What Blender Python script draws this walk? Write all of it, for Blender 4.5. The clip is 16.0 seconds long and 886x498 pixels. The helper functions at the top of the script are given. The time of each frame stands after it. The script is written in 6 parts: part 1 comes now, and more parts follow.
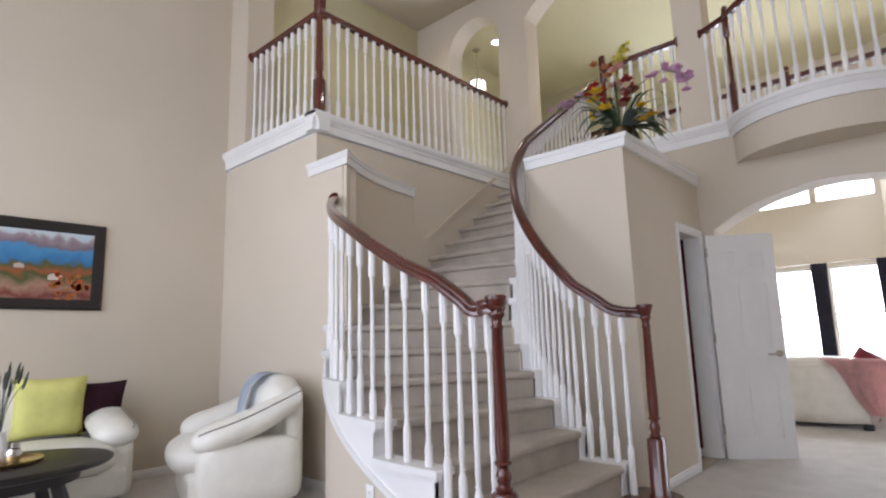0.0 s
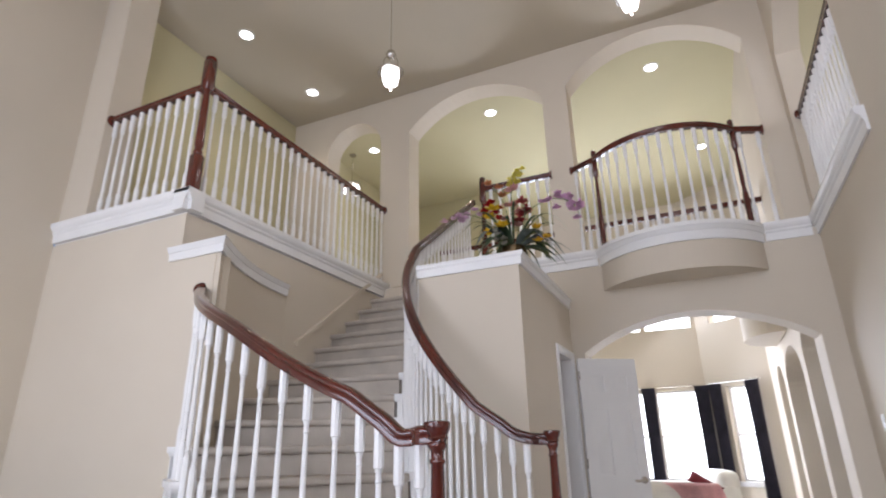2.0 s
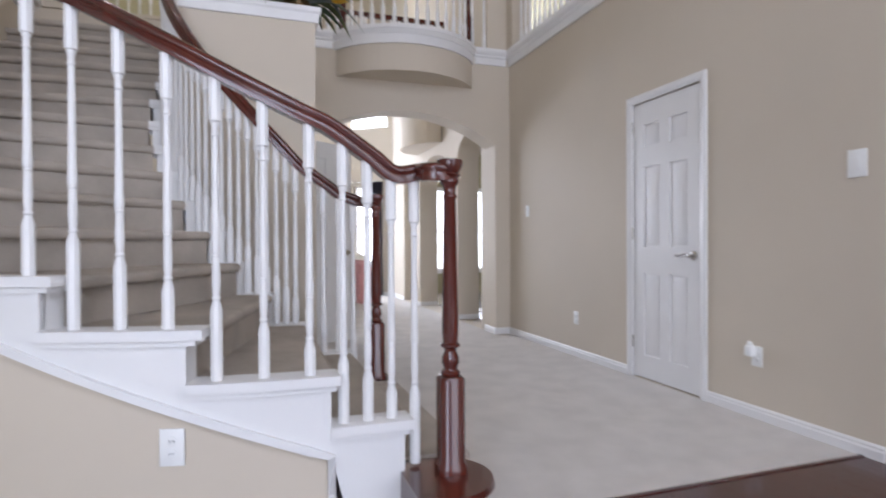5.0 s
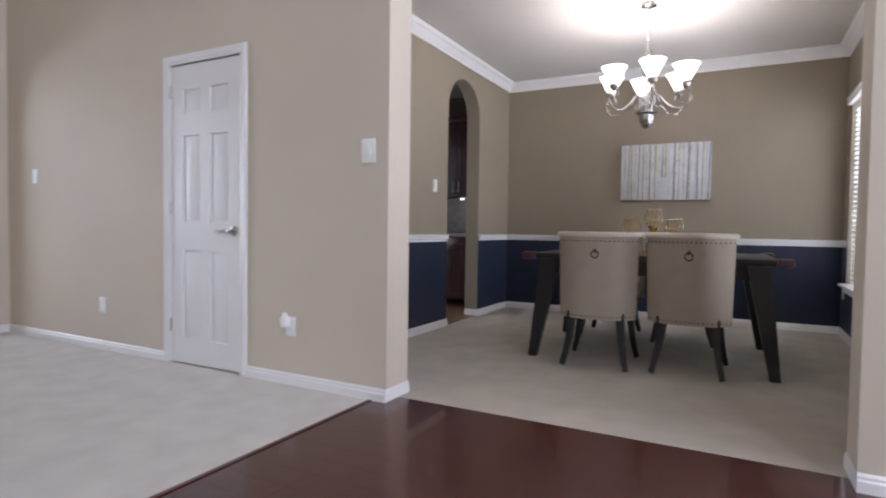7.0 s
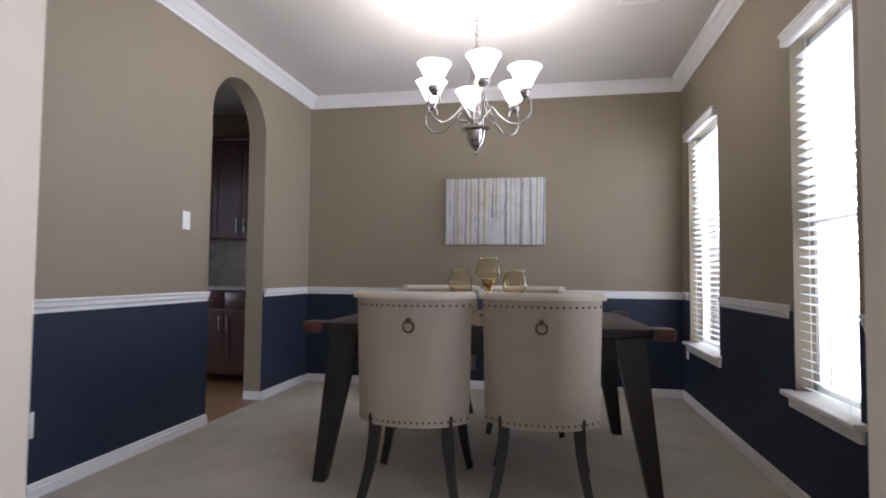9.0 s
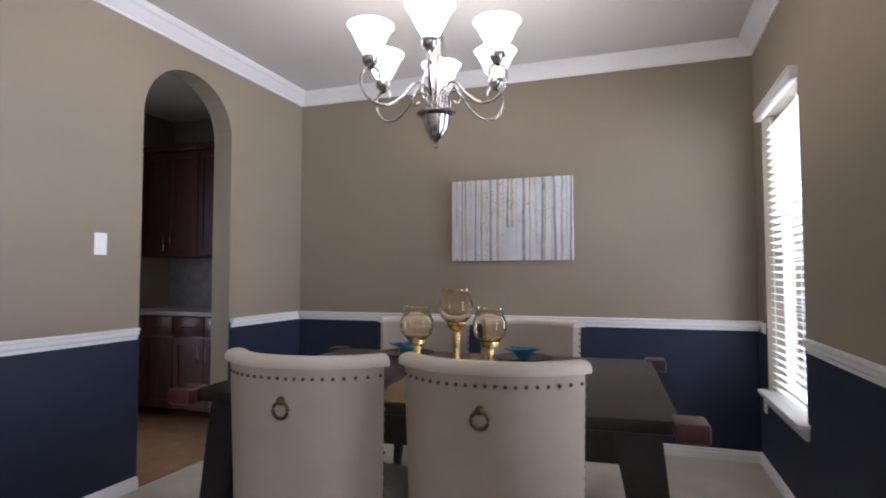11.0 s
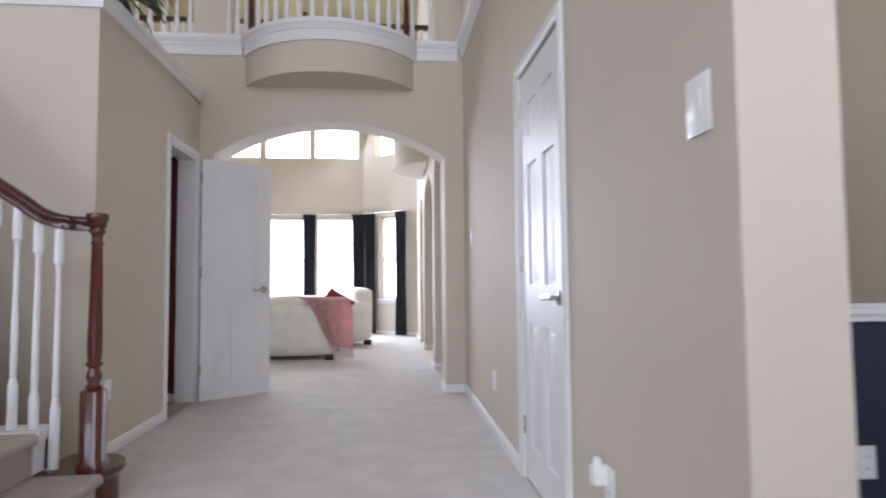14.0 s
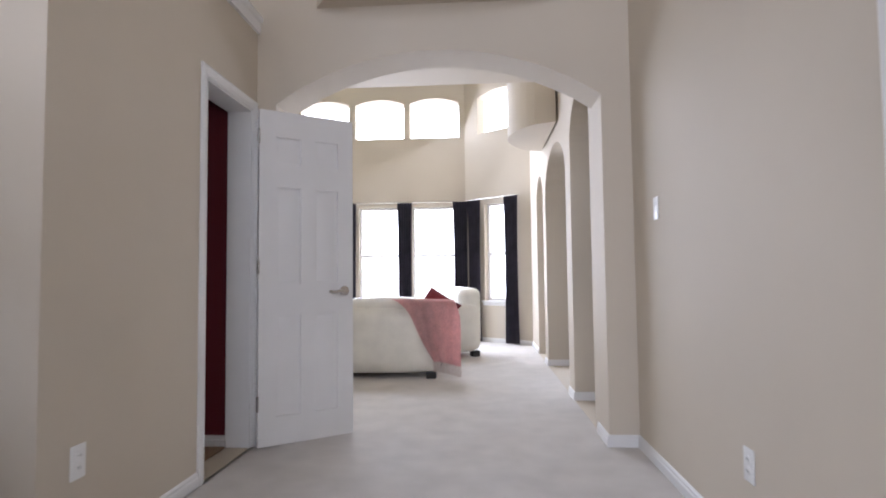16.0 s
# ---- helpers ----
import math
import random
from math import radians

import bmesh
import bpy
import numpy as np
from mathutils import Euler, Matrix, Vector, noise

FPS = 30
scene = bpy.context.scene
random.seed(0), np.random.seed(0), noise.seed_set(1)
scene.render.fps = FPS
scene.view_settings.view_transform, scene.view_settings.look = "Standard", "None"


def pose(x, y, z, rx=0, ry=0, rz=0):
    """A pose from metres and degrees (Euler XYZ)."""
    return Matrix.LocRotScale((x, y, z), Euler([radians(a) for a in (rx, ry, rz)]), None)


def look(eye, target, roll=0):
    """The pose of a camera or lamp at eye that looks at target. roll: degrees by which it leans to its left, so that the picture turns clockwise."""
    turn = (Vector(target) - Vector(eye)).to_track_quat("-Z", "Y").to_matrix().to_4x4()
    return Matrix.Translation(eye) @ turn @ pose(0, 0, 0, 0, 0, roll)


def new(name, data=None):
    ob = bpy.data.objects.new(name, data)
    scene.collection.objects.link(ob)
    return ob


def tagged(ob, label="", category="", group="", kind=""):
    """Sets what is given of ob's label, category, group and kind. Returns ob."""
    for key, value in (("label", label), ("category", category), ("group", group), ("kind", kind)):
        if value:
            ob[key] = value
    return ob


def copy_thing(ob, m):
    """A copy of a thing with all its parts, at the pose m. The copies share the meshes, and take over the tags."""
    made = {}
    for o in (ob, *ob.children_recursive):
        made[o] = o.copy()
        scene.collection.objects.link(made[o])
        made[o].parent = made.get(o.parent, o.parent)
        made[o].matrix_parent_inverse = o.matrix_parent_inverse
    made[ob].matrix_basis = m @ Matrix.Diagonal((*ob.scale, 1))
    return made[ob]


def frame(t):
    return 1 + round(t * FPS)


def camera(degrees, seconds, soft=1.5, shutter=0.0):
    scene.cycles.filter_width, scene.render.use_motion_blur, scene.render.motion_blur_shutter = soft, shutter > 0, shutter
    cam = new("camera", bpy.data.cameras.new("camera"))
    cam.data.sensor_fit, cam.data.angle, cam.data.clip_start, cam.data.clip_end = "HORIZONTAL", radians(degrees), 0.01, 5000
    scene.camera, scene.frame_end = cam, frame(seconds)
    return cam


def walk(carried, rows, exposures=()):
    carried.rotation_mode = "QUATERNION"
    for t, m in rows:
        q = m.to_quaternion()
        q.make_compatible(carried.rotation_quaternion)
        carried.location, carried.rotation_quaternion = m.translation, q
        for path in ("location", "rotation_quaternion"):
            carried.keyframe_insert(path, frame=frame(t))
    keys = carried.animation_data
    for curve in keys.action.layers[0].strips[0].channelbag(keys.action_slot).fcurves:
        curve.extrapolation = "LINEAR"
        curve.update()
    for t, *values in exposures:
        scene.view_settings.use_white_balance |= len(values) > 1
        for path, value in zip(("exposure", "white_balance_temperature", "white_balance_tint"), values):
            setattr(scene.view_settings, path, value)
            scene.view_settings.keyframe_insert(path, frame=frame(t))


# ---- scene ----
cam = camera(76.78, 16.0, 1.9, 0.35)
PATH = [
    (0, (0.078, -0.203, 1.13), (-1.232, 1.273, 1.451), -1.70),
    (0.5, (0.065, -0.187, 1.176), (-1.126, 1.353, 1.632), -1.50),
    (1, (0.021, -0.125, 1.202), (-1.078, 1.44, 1.787), -1.56),
    (1.5, (-0.156, -0.121, 1.221), (-1.158, 1.484, 1.87), -1.57),
    (2, (-0.436, -0.177, 1.212), (-1.214, 1.536, 1.89), -1.14),
    (2.5, (-0.73, -0.109, 1.164), (-1.302, 1.683, 1.843), -1.11),
    (3, (-1.038, -0.067, 1.14), (-1.457, 1.777, 1.789), -0.96),
    (3.2, (-1.234, -0.06, 1.132), (-1.54, 1.817, 1.748), -1.02),
    (5.3, (-2.049, -0.225, 0.978), (-1.189, 1.579, 0.902), 0.27),
    (5.5, (-2.075, -0.197, 0.964), (-1.048, 1.517, 0.885), 0.51),
    (6, (-2.093, -0.158, 0.956), (-0.698, 1.274, 0.879), 0.70),
    (6.5, (-2.041, -0.148, 0.942), (-0.419, 1.021, 0.871), 0.84),
    (7, (-1.838, -0.143, 0.952), (-0.071, 0.792, 0.881), 0.81),
    (7.5, (-1.534, -0.08, 0.984), (0.33, 0.643, 0.933), 0.82),
    (8, (-1.196, 0.032, 1.026), (0.741, 0.527, 1.065), 0.85),
    (8.5, (-0.825, 0.103, 1.029), (1.133, 0.5, 1.121), 0.72),
    (9, (-0.425, 0.108, 1.028), (1.538, 0.48, 1.119), 0.53),
    (9.2, (-0.28, 0.088, 1.039), (1.683, 0.46, 1.129), 0.56),
    (11.3, (0.607, -0.28, 1.192), (2.453, 0.484, 1.293), -0.04),
    (11.5, (0.603, -0.271, 1.178), (2.407, 0.588, 1.281), 0.01),
    (12, (0.505, -0.184, 1.124), (2.119, 0.993, 1.23), -0.25),
    (12.5, (0.355, -0.038, 1.084), (1.628, 1.5, 1.198), -0.72),
    (13, (0.222, 0.059, 1.071), (1.04, 1.882, 1.175), -0.21),
    (13.5, (0.093, 0.239, 1.039), (0.584, 2.175, 1.144), -0.34),
    (14, (0.016, 0.519, 1.0), (0.212, 2.507, 1.107), -0.53),
    (14.5, (-0.081, 0.872, 0.999), (-0.107, 2.869, 1.106), -0.52),
    (15, (-0.176, 1.254, 1.002), (-0.238, 3.25, 1.107), -0.53),
    (15.5, (-0.202, 1.675, 0.989), (-0.31, 3.669, 1.094), -0.60),
    (16, (-0.21, 2.101, 0.993), (-0.345, 4.094, 1.098), -0.64),
]
EXPOSURES = [(0.0, -0.44, 6100, 20), (3.0, -0.44, 6100, 21), (5.5, -0.61, 5900, 21), (8.0, -0.56, 5950, 22), (9.0, -0.57, 5900, 22), (11.5, -0.48, 5850, 23), (12.5, -0.76, 5800, 26), (13.5, -0.53, 5850, 21), (16.0, -0.5, 5950, 22)]
walk(cam, [(t, look(eye, target, roll)) for t, eye, target, roll in PATH], EXPOSURES)

# ---- world and large lights ----
world = bpy.data.worlds.new("sky")
scene.world = world
world.use_nodes = True
wn = world.node_tree.nodes
sky = wn.new("ShaderNodeTexSky")
sky.sky_type, sky.sun_disc = "NISHITA", False
sky.sun_elevation, sky.sun_rotation = radians(50), radians(200)
world.node_tree.links.new(sky.outputs["Color"], wn["Background"].inputs["Color"])
wn["Background"].inputs["Strength"].default_value = 0.15
sun = new("sun", bpy.data.lights.new("sun", "SUN"))
sun.data.energy, sun.data.angle, sun.data.color = 2.0, radians(0.5), (1, 0.96, 0.9)
sun.matrix_world = look((0, 0, 12), (2.0, 3.5, 5.0))


def area(name, at, target, w, h, watts, color=(1, 1, 1)):
    """Daylight standing in a window opening; also used for the pantry's fill lamp."""
    lamp = bpy.data.lights.new(name, "AREA")
    lamp.shape, lamp.size, lamp.size_y, lamp.energy, lamp.color = "RECTANGLE", w, h, watts, color
    ob = new(name, lamp)
    ob.matrix_world = look(at, target)
    return ob


def bulb(name, at, watts, color, radius=0.04):
    lamp = bpy.data.lights.new(name, "POINT")
    lamp.energy, lamp.color, lamp.shadow_soft_size = watts, color, radius
    ob = new(name, lamp)
    ob.location = at
    return ob


def downlight(at, watts):
    lamp = bpy.data.lights.new("can_glow", "SPOT")
    lamp.energy, lamp.color, lamp.spot_size, lamp.spot_blend, lamp.shadow_soft_size = watts, (1, 0.87, 0.62), radians(120), 0.8, 0.06
    ob = new("can_glow", lamp)
    ob.location = at


DAY = (0.84, 0.93, 1.0)
area("daylight_front_west", (-3.6, -2.85, 1.9), (-3.6, 0, 1.7), 2.6, 2.6, 185, DAY)
area("daylight_front_high", (-1.2, -2.85, 4.2), (-1.8, 3, 3.2), 2.4, 2.0, 116, DAY)
area("daylight_entry", (-0.4, -2.85, 1.5), (-0.4, 0, 1.2), 1.2, 2.0, 13, DAY)
area("daylight_dining_1", (4.02, -1.24, 1.33), (4.02, 2, 1.0), 0.78, 1.6, 46, DAY)
area("daylight_dining_2", (2.18, -1.24, 1.33), (2.18, 2, 1.0), 0.55, 1.6, 34, DAY)
area("daylight_great_1", (-2.0, 10.7, 1.5), (-1.5, 5, 1.0), 3.2, 1.7, 260, DAY)
area("daylight_great_2", (-2.2, 10.7, 3.8), (-1.2, 5, 1.5), 3.4, 1.0, 170, DAY)
# Added fill that brightens the pantry cabinets; its source is unseen.
area("pantry_fill", (3.05, 4.3, 1.4), (3.6, 3.0, 0.9), 1.0, 1.8, 9, DAY)
area("daylight_nook", (2.3, 10.5, 1.4), (2.0, 5, 1.0), 2.4, 1.7, 90, DAY)


# ---- materials ----
def material(name, color, rough=0.6, metal=0.0, bump=0.0, bump_scale=200.0, vary=0.06, vary_scale=2.0, spec=0.5, dark=None, fine=0.0, coat=0.0):
    """A painted or solid surface: broad tone drift, fine grain, relief."""
    m = bpy.data.materials.new(name)
    m.use_nodes = True
    t = m.node_tree
    b = t.nodes["Principled BSDF"]
    b.inputs["Roughness"].default_value, b.inputs["Metallic"].default_value = rough, metal
    b.inputs["Specular IOR Level"].default_value = spec
    b.inputs["Coat Weight"].default_value = coat
    co = t.nodes.new("ShaderNodeTexCoord")
    n1 = t.nodes.new("ShaderNodeTexNoise")
    n1.inputs["Scale"].default_value, n1.inputs["Detail"].default_value = vary_scale, 5
    t.links.new(co.outputs["Object"], n1.inputs["Vector"])
    ramp = t.nodes.new("ShaderNodeMix")
    ramp.data_type = "RGBA"
    c2 = dark or tuple(v * (1 - 2.2 * vary) for v in color)
    c1 = tuple(min(1, v * (1 + 0.8 * vary)) for v in color)
    ramp.inputs["A"].default_value, ramp.inputs["B"].default_value = (*c1, 1), (*c2, 1)
    fac = n1.outputs["Fac"]
    if fine:
        n3 = t.nodes.new("ShaderNodeTexNoise")
        n3.inputs["Scale"].default_value, n3.inputs["Detail"].default_value = bump_scale, 3
        t.links.new(co.outputs["Object"], n3.inputs["Vector"])
        mx = t.nodes.new("ShaderNodeMix")
        mx.inputs["Factor"].default_value = fine
        t.links.new(n1.outputs["Fac"], mx.inputs["A"])
        t.links.new(n3.outputs["Fac"], mx.inputs["B"])
        fac = mx.outputs["Result"]
    st = t.nodes.new("ShaderNodeMapRange")
    st.inputs["From Min"].default_value, st.inputs["From Max"].default_value = 0.3, 0.7
    t.links.new(fac, st.inputs["Value"])
    t.links.new(st.outputs["Result"], ramp.inputs["Factor"])
    t.links.new(ramp.outputs["Result"], b.inputs["Base Color"])
    if bump:
        n2 = t.nodes.new("ShaderNodeTexNoise")
        n2.inputs["Scale"].default_value, n2.inputs["Detail"].default_value = bump_scale, 4
        t.links.new(co.outputs["Object"], n2.inputs["Vector"])
        bp = t.nodes.new("ShaderNodeBump")
        bp.inputs["Strength"].default_value, bp.inputs["Distance"].default_value = bump, 0.004
        t.links.new(n2.outputs["Fac"], bp.inputs["Height"])
        t.links.new(bp.outputs["Normal"], b.inputs["Normal"])
    return m


def wood(name, color, dark, rough=0.25, scale=(2, 30, 30), coat=0.3, drift=0.25):
    """Stained wood with grain drawn out along x."""
    m = material(name, color, rough, coat=coat)
    t = m.node_tree
    b = t.nodes["Principled BSDF"]
    co, mp, nz, rp = t.nodes.new("ShaderNodeTexCoord"), t.nodes.new("ShaderNodeMapping"), t.nodes.new("ShaderNodeTexNoise"), t.nodes.new("ShaderNodeValToRGB")
    mp.inputs["Scale"].default_value = scale
    nz.inputs["Scale"].default_value, nz.inputs["Detail"].default_value, nz.inputs["Distortion"].default_value = 1.5, 6, 0.6
    rp.color_ramp.elements[0].position, rp.color_ramp.elements[1].position = 0.3, 0.72
    rp.color_ramp.elements[0].color, rp.color_ramp.elements[1].color = (*dark, 1), (*color, 1)
    info, add = t.nodes.new("ShaderNodeObjectInfo"), t.nodes.new("ShaderNodeMath")
    add.operation = "MULTIPLY_ADD"
    add.inputs[1].default_value, add.inputs[2].default_value = drift, -drift / 2
    t.links.new(info.outputs["Random"], add.inputs[0])
    s2 = t.nodes.new("ShaderNodeMath")
    t.links.new(co.outputs["Object"], mp.inputs["Vector"])
    t.links.new(mp.outputs["Vector"], nz.inputs["Vector"])
    t.links.new(nz.outputs["Fac"], s2.inputs[0])
    t.links.new(add.outputs["Value"], s2.inputs[1])
    t.links.new(s2.outputs["Value"], rp.inputs["Fac"])
    t.links.new(rp.outputs["Color"], b.inputs["Base Color"])
    return m


def glow(name, color, strength):
    m = bpy.data.materials.new(name)
    m.use_nodes = True
    b = m.node_tree.nodes["Principled BSDF"]
    b.inputs["Base Color"].default_value = (*color, 1)
    b.inputs["Emission Color"].default_value = (*color, 1)
    b.inputs["Emission Strength"].default_value = strength
    return m


def glass(name, color, rough=0.0):
    m = bpy.data.materials.new(name)
    m.use_nodes = True
    b = m.node_tree.nodes["Principled BSDF"]
    b.inputs["Base Color"].default_value = (*color, 1)
    b.inputs["Transmission Weight"].default_value, b.inputs["Roughness"].default_value, b.inputs["IOR"].default_value = 1.0, rough, 1.45
    return m


PAINT = material("beige_wall_paint", (0.6, 0.53, 0.43), 0.75, bump=0.12, bump_scale=260, vary=0.03, vary_scale=0.7, spec=0.3)
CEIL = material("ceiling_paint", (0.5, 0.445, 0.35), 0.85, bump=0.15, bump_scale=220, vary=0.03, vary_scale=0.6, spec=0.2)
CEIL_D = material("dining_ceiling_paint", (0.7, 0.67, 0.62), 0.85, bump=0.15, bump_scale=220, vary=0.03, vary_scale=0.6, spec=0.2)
TAUPE = material("taupe_wall_paint", (0.265, 0.222, 0.158), 0.6, bump=0.12, bump_scale=260, vary=0.04, vary_scale=0.7, spec=0.35)
NAVY = material("navy_wall_paint", (0.016, 0.022, 0.045), 0.55, bump=0.12, bump_scale=260, vary=0.05, vary_scale=0.8, spec=0.35)
# Upstairs paint with the dim, warm lamplight mixed into its colour.
LAMPLIT = material("lamplit_loft_paint", (0.52, 0.475, 0.30), 0.8, bump=0.12, bump_scale=260, vary=0.03, vary_scale=0.7, spec=0.25)
MAROON = material("maroon_wall_paint", (0.15, 0.018, 0.028), 0.6, bump=0.1, bump_scale=260, vary=0.05, spec=0.35)
TRIM = material("white_trim_paint", (0.77, 0.76, 0.745), 0.42, vary=0.02, vary_scale=3, spec=0.45)
CARPET = material("pale_carpet", (0.70, 0.665, 0.625), 0.95, bump=1.0, bump_scale=260, vary=0.1, vary_scale=5.0, spec=0.05, fine=0.6)
# Copy of the hall carpet, the dining room's dimmer light put into its colour.
DINING_CARPET = material("dimmed_dining_carpet", (0.58, 0.53, 0.455), 0.95, bump=1.0, bump_scale=260, vary=0.12, vary_scale=4.0, spec=0.05, fine=0.6)
STAIR_CARPET = material("stair_carpet", (0.5, 0.445, 0.38), 0.95, bump=1.0, bump_scale=320, vary=0.14, vary_scale=5, spec=0.05, fine=0.5)
CHERRY = wood("cherry_wood", (0.115, 0.021, 0.011), (0.05, 0.009, 0.006), 0.22, (3, 3, 0.7), 0.4)
FLOORWOOD = wood("dark_cherry_floor", (0.085, 0.02, 0.014), (0.04, 0.009, 0.008), 0.26, (26, 1.6, 26), 0.25, 0.1)
ESPRESSO = wood("espresso_wood", (0.016, 0.011, 0.01), (0.007, 0.006, 0.006), 0.42, (2, 25, 25), 0.0)
CABINET = wood("dark_cherry_cabinet", (0.075, 0.017, 0.014), (0.038, 0.009, 0.008), 0.35, (20, 20, 1.5), 0.15)
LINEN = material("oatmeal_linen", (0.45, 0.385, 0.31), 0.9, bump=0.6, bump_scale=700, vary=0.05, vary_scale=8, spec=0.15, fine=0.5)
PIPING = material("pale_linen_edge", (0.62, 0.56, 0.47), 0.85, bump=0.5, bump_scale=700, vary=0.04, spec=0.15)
LEATHER = material("cream_leather", (0.76, 0.735, 0.66), 0.42, bump=0.35, bump_scale=120, vary=0.05, vary_scale=5, spec=0.45)
# Dark leather tone: the shade in the seam creases is put into the colour.
SEAM = material("shaded_leather_seam", (0.30, 0.285, 0.25), 0.6, vary=0.08, vary_scale=20)
NICKEL = material("brushed_nickel", (0.55, 0.53, 0.5), 0.25, metal=1.0, vary=0.04, vary_scale=20)
BRASS = material("antique_brass", (0.17, 0.115, 0.06), 0.4, metal=1.0, vary=0.15, vary_scale=40)
GOLD = material("gold_metal", (0.6, 0.42, 0.18), 0.25, metal=1.0, vary=0.06, vary_scale=30)
BLACK = material("black_iron", (0.02, 0.02, 0.022), 0.5, vary=0.1)
PLASTIC = material("white_switch_plastic", (0.82, 0.82, 0.8), 0.3, vary=0.01)
CURTAIN = material("charcoal_curtain_fabric", (0.085, 0.078, 0.1), 0.85, bump=0.4, bump_scale=500, vary=0.12, vary_scale=6, spec=0.15)
PINK = material("dusty_pink_knit", (0.78, 0.47, 0.45), 0.95, bump=1.0, bump_scale=90, vary=0.12, vary_scale=14, spec=0.1, fine=0.6)
PLUM = material("dark_plum_velvet", (0.035, 0.012, 0.02), 0.9, bump=0.3, bump_scale=400, vary=0.15, vary_scale=9, spec=0.15)
RUST = material("wine_red_fabric", (0.16, 0.025, 0.03), 0.9, bump=0.3, bump_scale=400, vary=0.15, vary_scale=9, spec=0.15)
LIME = material("lime_yellow_fabric", (0.62, 0.6, 0.2), 0.9, bump=0.4, bump_scale=400, vary=0.06, vary_scale=9, spec=0.15)
BLUEGREY = material("pale_blue_throw", (0.72, 0.78, 0.86), 0.95, bump=0.7, bump_scale=250, vary=0.08, vary_scale=9, spec=0.1)
BLUE = material("teal_blue_napkin", (0.05, 0.16, 0.27), 0.9, bump=0.4, bump_scale=300, vary=0.2, vary_scale=20, spec=0.15)
TILE = material("grey_stone_splash", (0.33, 0.31, 0.29), 0.35, vary=0.12, vary_scale=12)
NOOKFLOOR = material("polished_nook_floor", (0.42, 0.36, 0.3), 0.14, vary=0.12, vary_scale=6, spec=0.6)
OLIVE = material("olive_wall_paint", (0.36, 0.33, 0.2), 0.7, bump=0.12, bump_scale=260, vary=0.04, spec=0.3)
TANFLOOR = material("tan_plank_floor", (0.34, 0.2, 0.1), 0.4, vary=0.15, vary_scale=9)
GLASSCLEAR = glass("window_glass", (1, 1, 1))
AMBER = glass("smoky_amber_glass", (0.93, 0.86, 0.72), 0.02)
CAN_GLOW = glow("lamp_lens_glow", (1, 0.95, 0.86), 14)
SHADE_GLOW = glow("frosted_shade_glow", (1, 0.96, 0.9), 5)
OUTDOOR = glow("bright_outdoors", (0.93, 0.97, 1.0), 6.0)
DISH = material("black_plate_glaze", (0.02, 0.022, 0.025), 0.15, vary=0.05)


# ---- mesh tools ----
def obj(name, bm, mat, parent=None, label="", smooth=None):
    bmesh.ops.recalc_face_normals(bm, faces=bm.faces)
    me = bpy.data.meshes.new(name)
    bm.to_mesh(me)
    bm.free()
    me.materials.append(mat)
    ob = new(name, me)
    if smooth is not None:
        me.shade_smooth()
        if smooth < 180:
            me.set_sharp_from_angle(angle=radians(smooth))
    if parent is not None:
        ob.parent = parent
    if label:
        ob["label"] = label
    return ob


def part(name, bm, mat, parent, label="", smooth=40):
    return obj(name, bm, mat, parent, label, smooth)


def thing(name, at, label, category, group="", rz=0.0):
    ob = new(name)
    ob.matrix_world = pose(*at, 0, 0, rz)
    ob.empty_display_size = 0.1
    return tagged(ob, label, category, group)


def setting(name, bm, mat, label="", smooth=None):
    return tagged(obj(name, bm, mat, None, label, smooth), kind="structure")


def box(bm, x0, y0, z0, x1, y1, z1, bevel=0.0, m=None, segs=2):
    """A block between two corners, with rounded edges."""
    r = bmesh.ops.create_cube(bm, size=1.0)
    vs = r["verts"]
    bmesh.ops.scale(bm, vec=(x1 - x0, y1 - y0, z1 - z0), verts=vs)
    bmesh.ops.translate(bm, vec=((x0 + x1) / 2, (y0 + y1) / 2, (z0 + z1) / 2), verts=vs)
    if bevel:
        es = list({e for v in vs for e in v.link_edges})
        q = bmesh.ops.bevel(bm, geom=es, offset=bevel, segments=segs, affect="EDGES", profile=0.5)
        vs = list({v for f in q["faces"] for v in f.verts} | {v for v in vs if v.is_valid})
    if m is not None:
        bmesh.ops.transform(bm, matrix=m, verts=[v for v in vs if v.is_valid])
    return vs


def slab(bm, outer, holes, axis, a, b):
    """A wall, flat between a and b along an axis, with an outline and openings right through it. Outline in the two other axes."""
    def at(u, v, w):
        return {"x": (w, u, v), "y": (u, w, v), "z": (u, v, w)}[axis]
    loops, faces = [], []
    for w in (a, b):
        edges = []
        rings = []
        for ring in (outer, *holes):
            vs = [bm.verts.new(at(u, v, w)) for u, v in ring]
            rings.append(vs)
            edges += [bm.edges.new((vs[i], vs[(i + 1) % len(vs)])) for i in range(len(vs))]
        loops.append(rings)
        bmesh.ops.triangle_fill(bm, edges=edges, use_beauty=True)
    for ra, rb in zip(*loops):
        n = len(ra)
        for i in range(n):
            faces.append(bm.faces.new((ra[i], ra[(i + 1) % n], rb[(i + 1) % n], rb[i])))
    return faces


def rect(u0, v0, u1, v1):
    return [(u0, v0), (u1, v0), (u1, v1), (u0, v1)]


def arch(u0, u1, v0, spring, rise, n=20):
    """An opening with upright sides and a curved head."""
    c, h = (u0 + u1) / 2, (u1 - u0) / 2
    return [(u0, v0), (u1, v0)] + [(c + h * math.cos(math.pi * i / n), spring + rise * math.sin(math.pi * i / n)) for i in range(n + 1)]


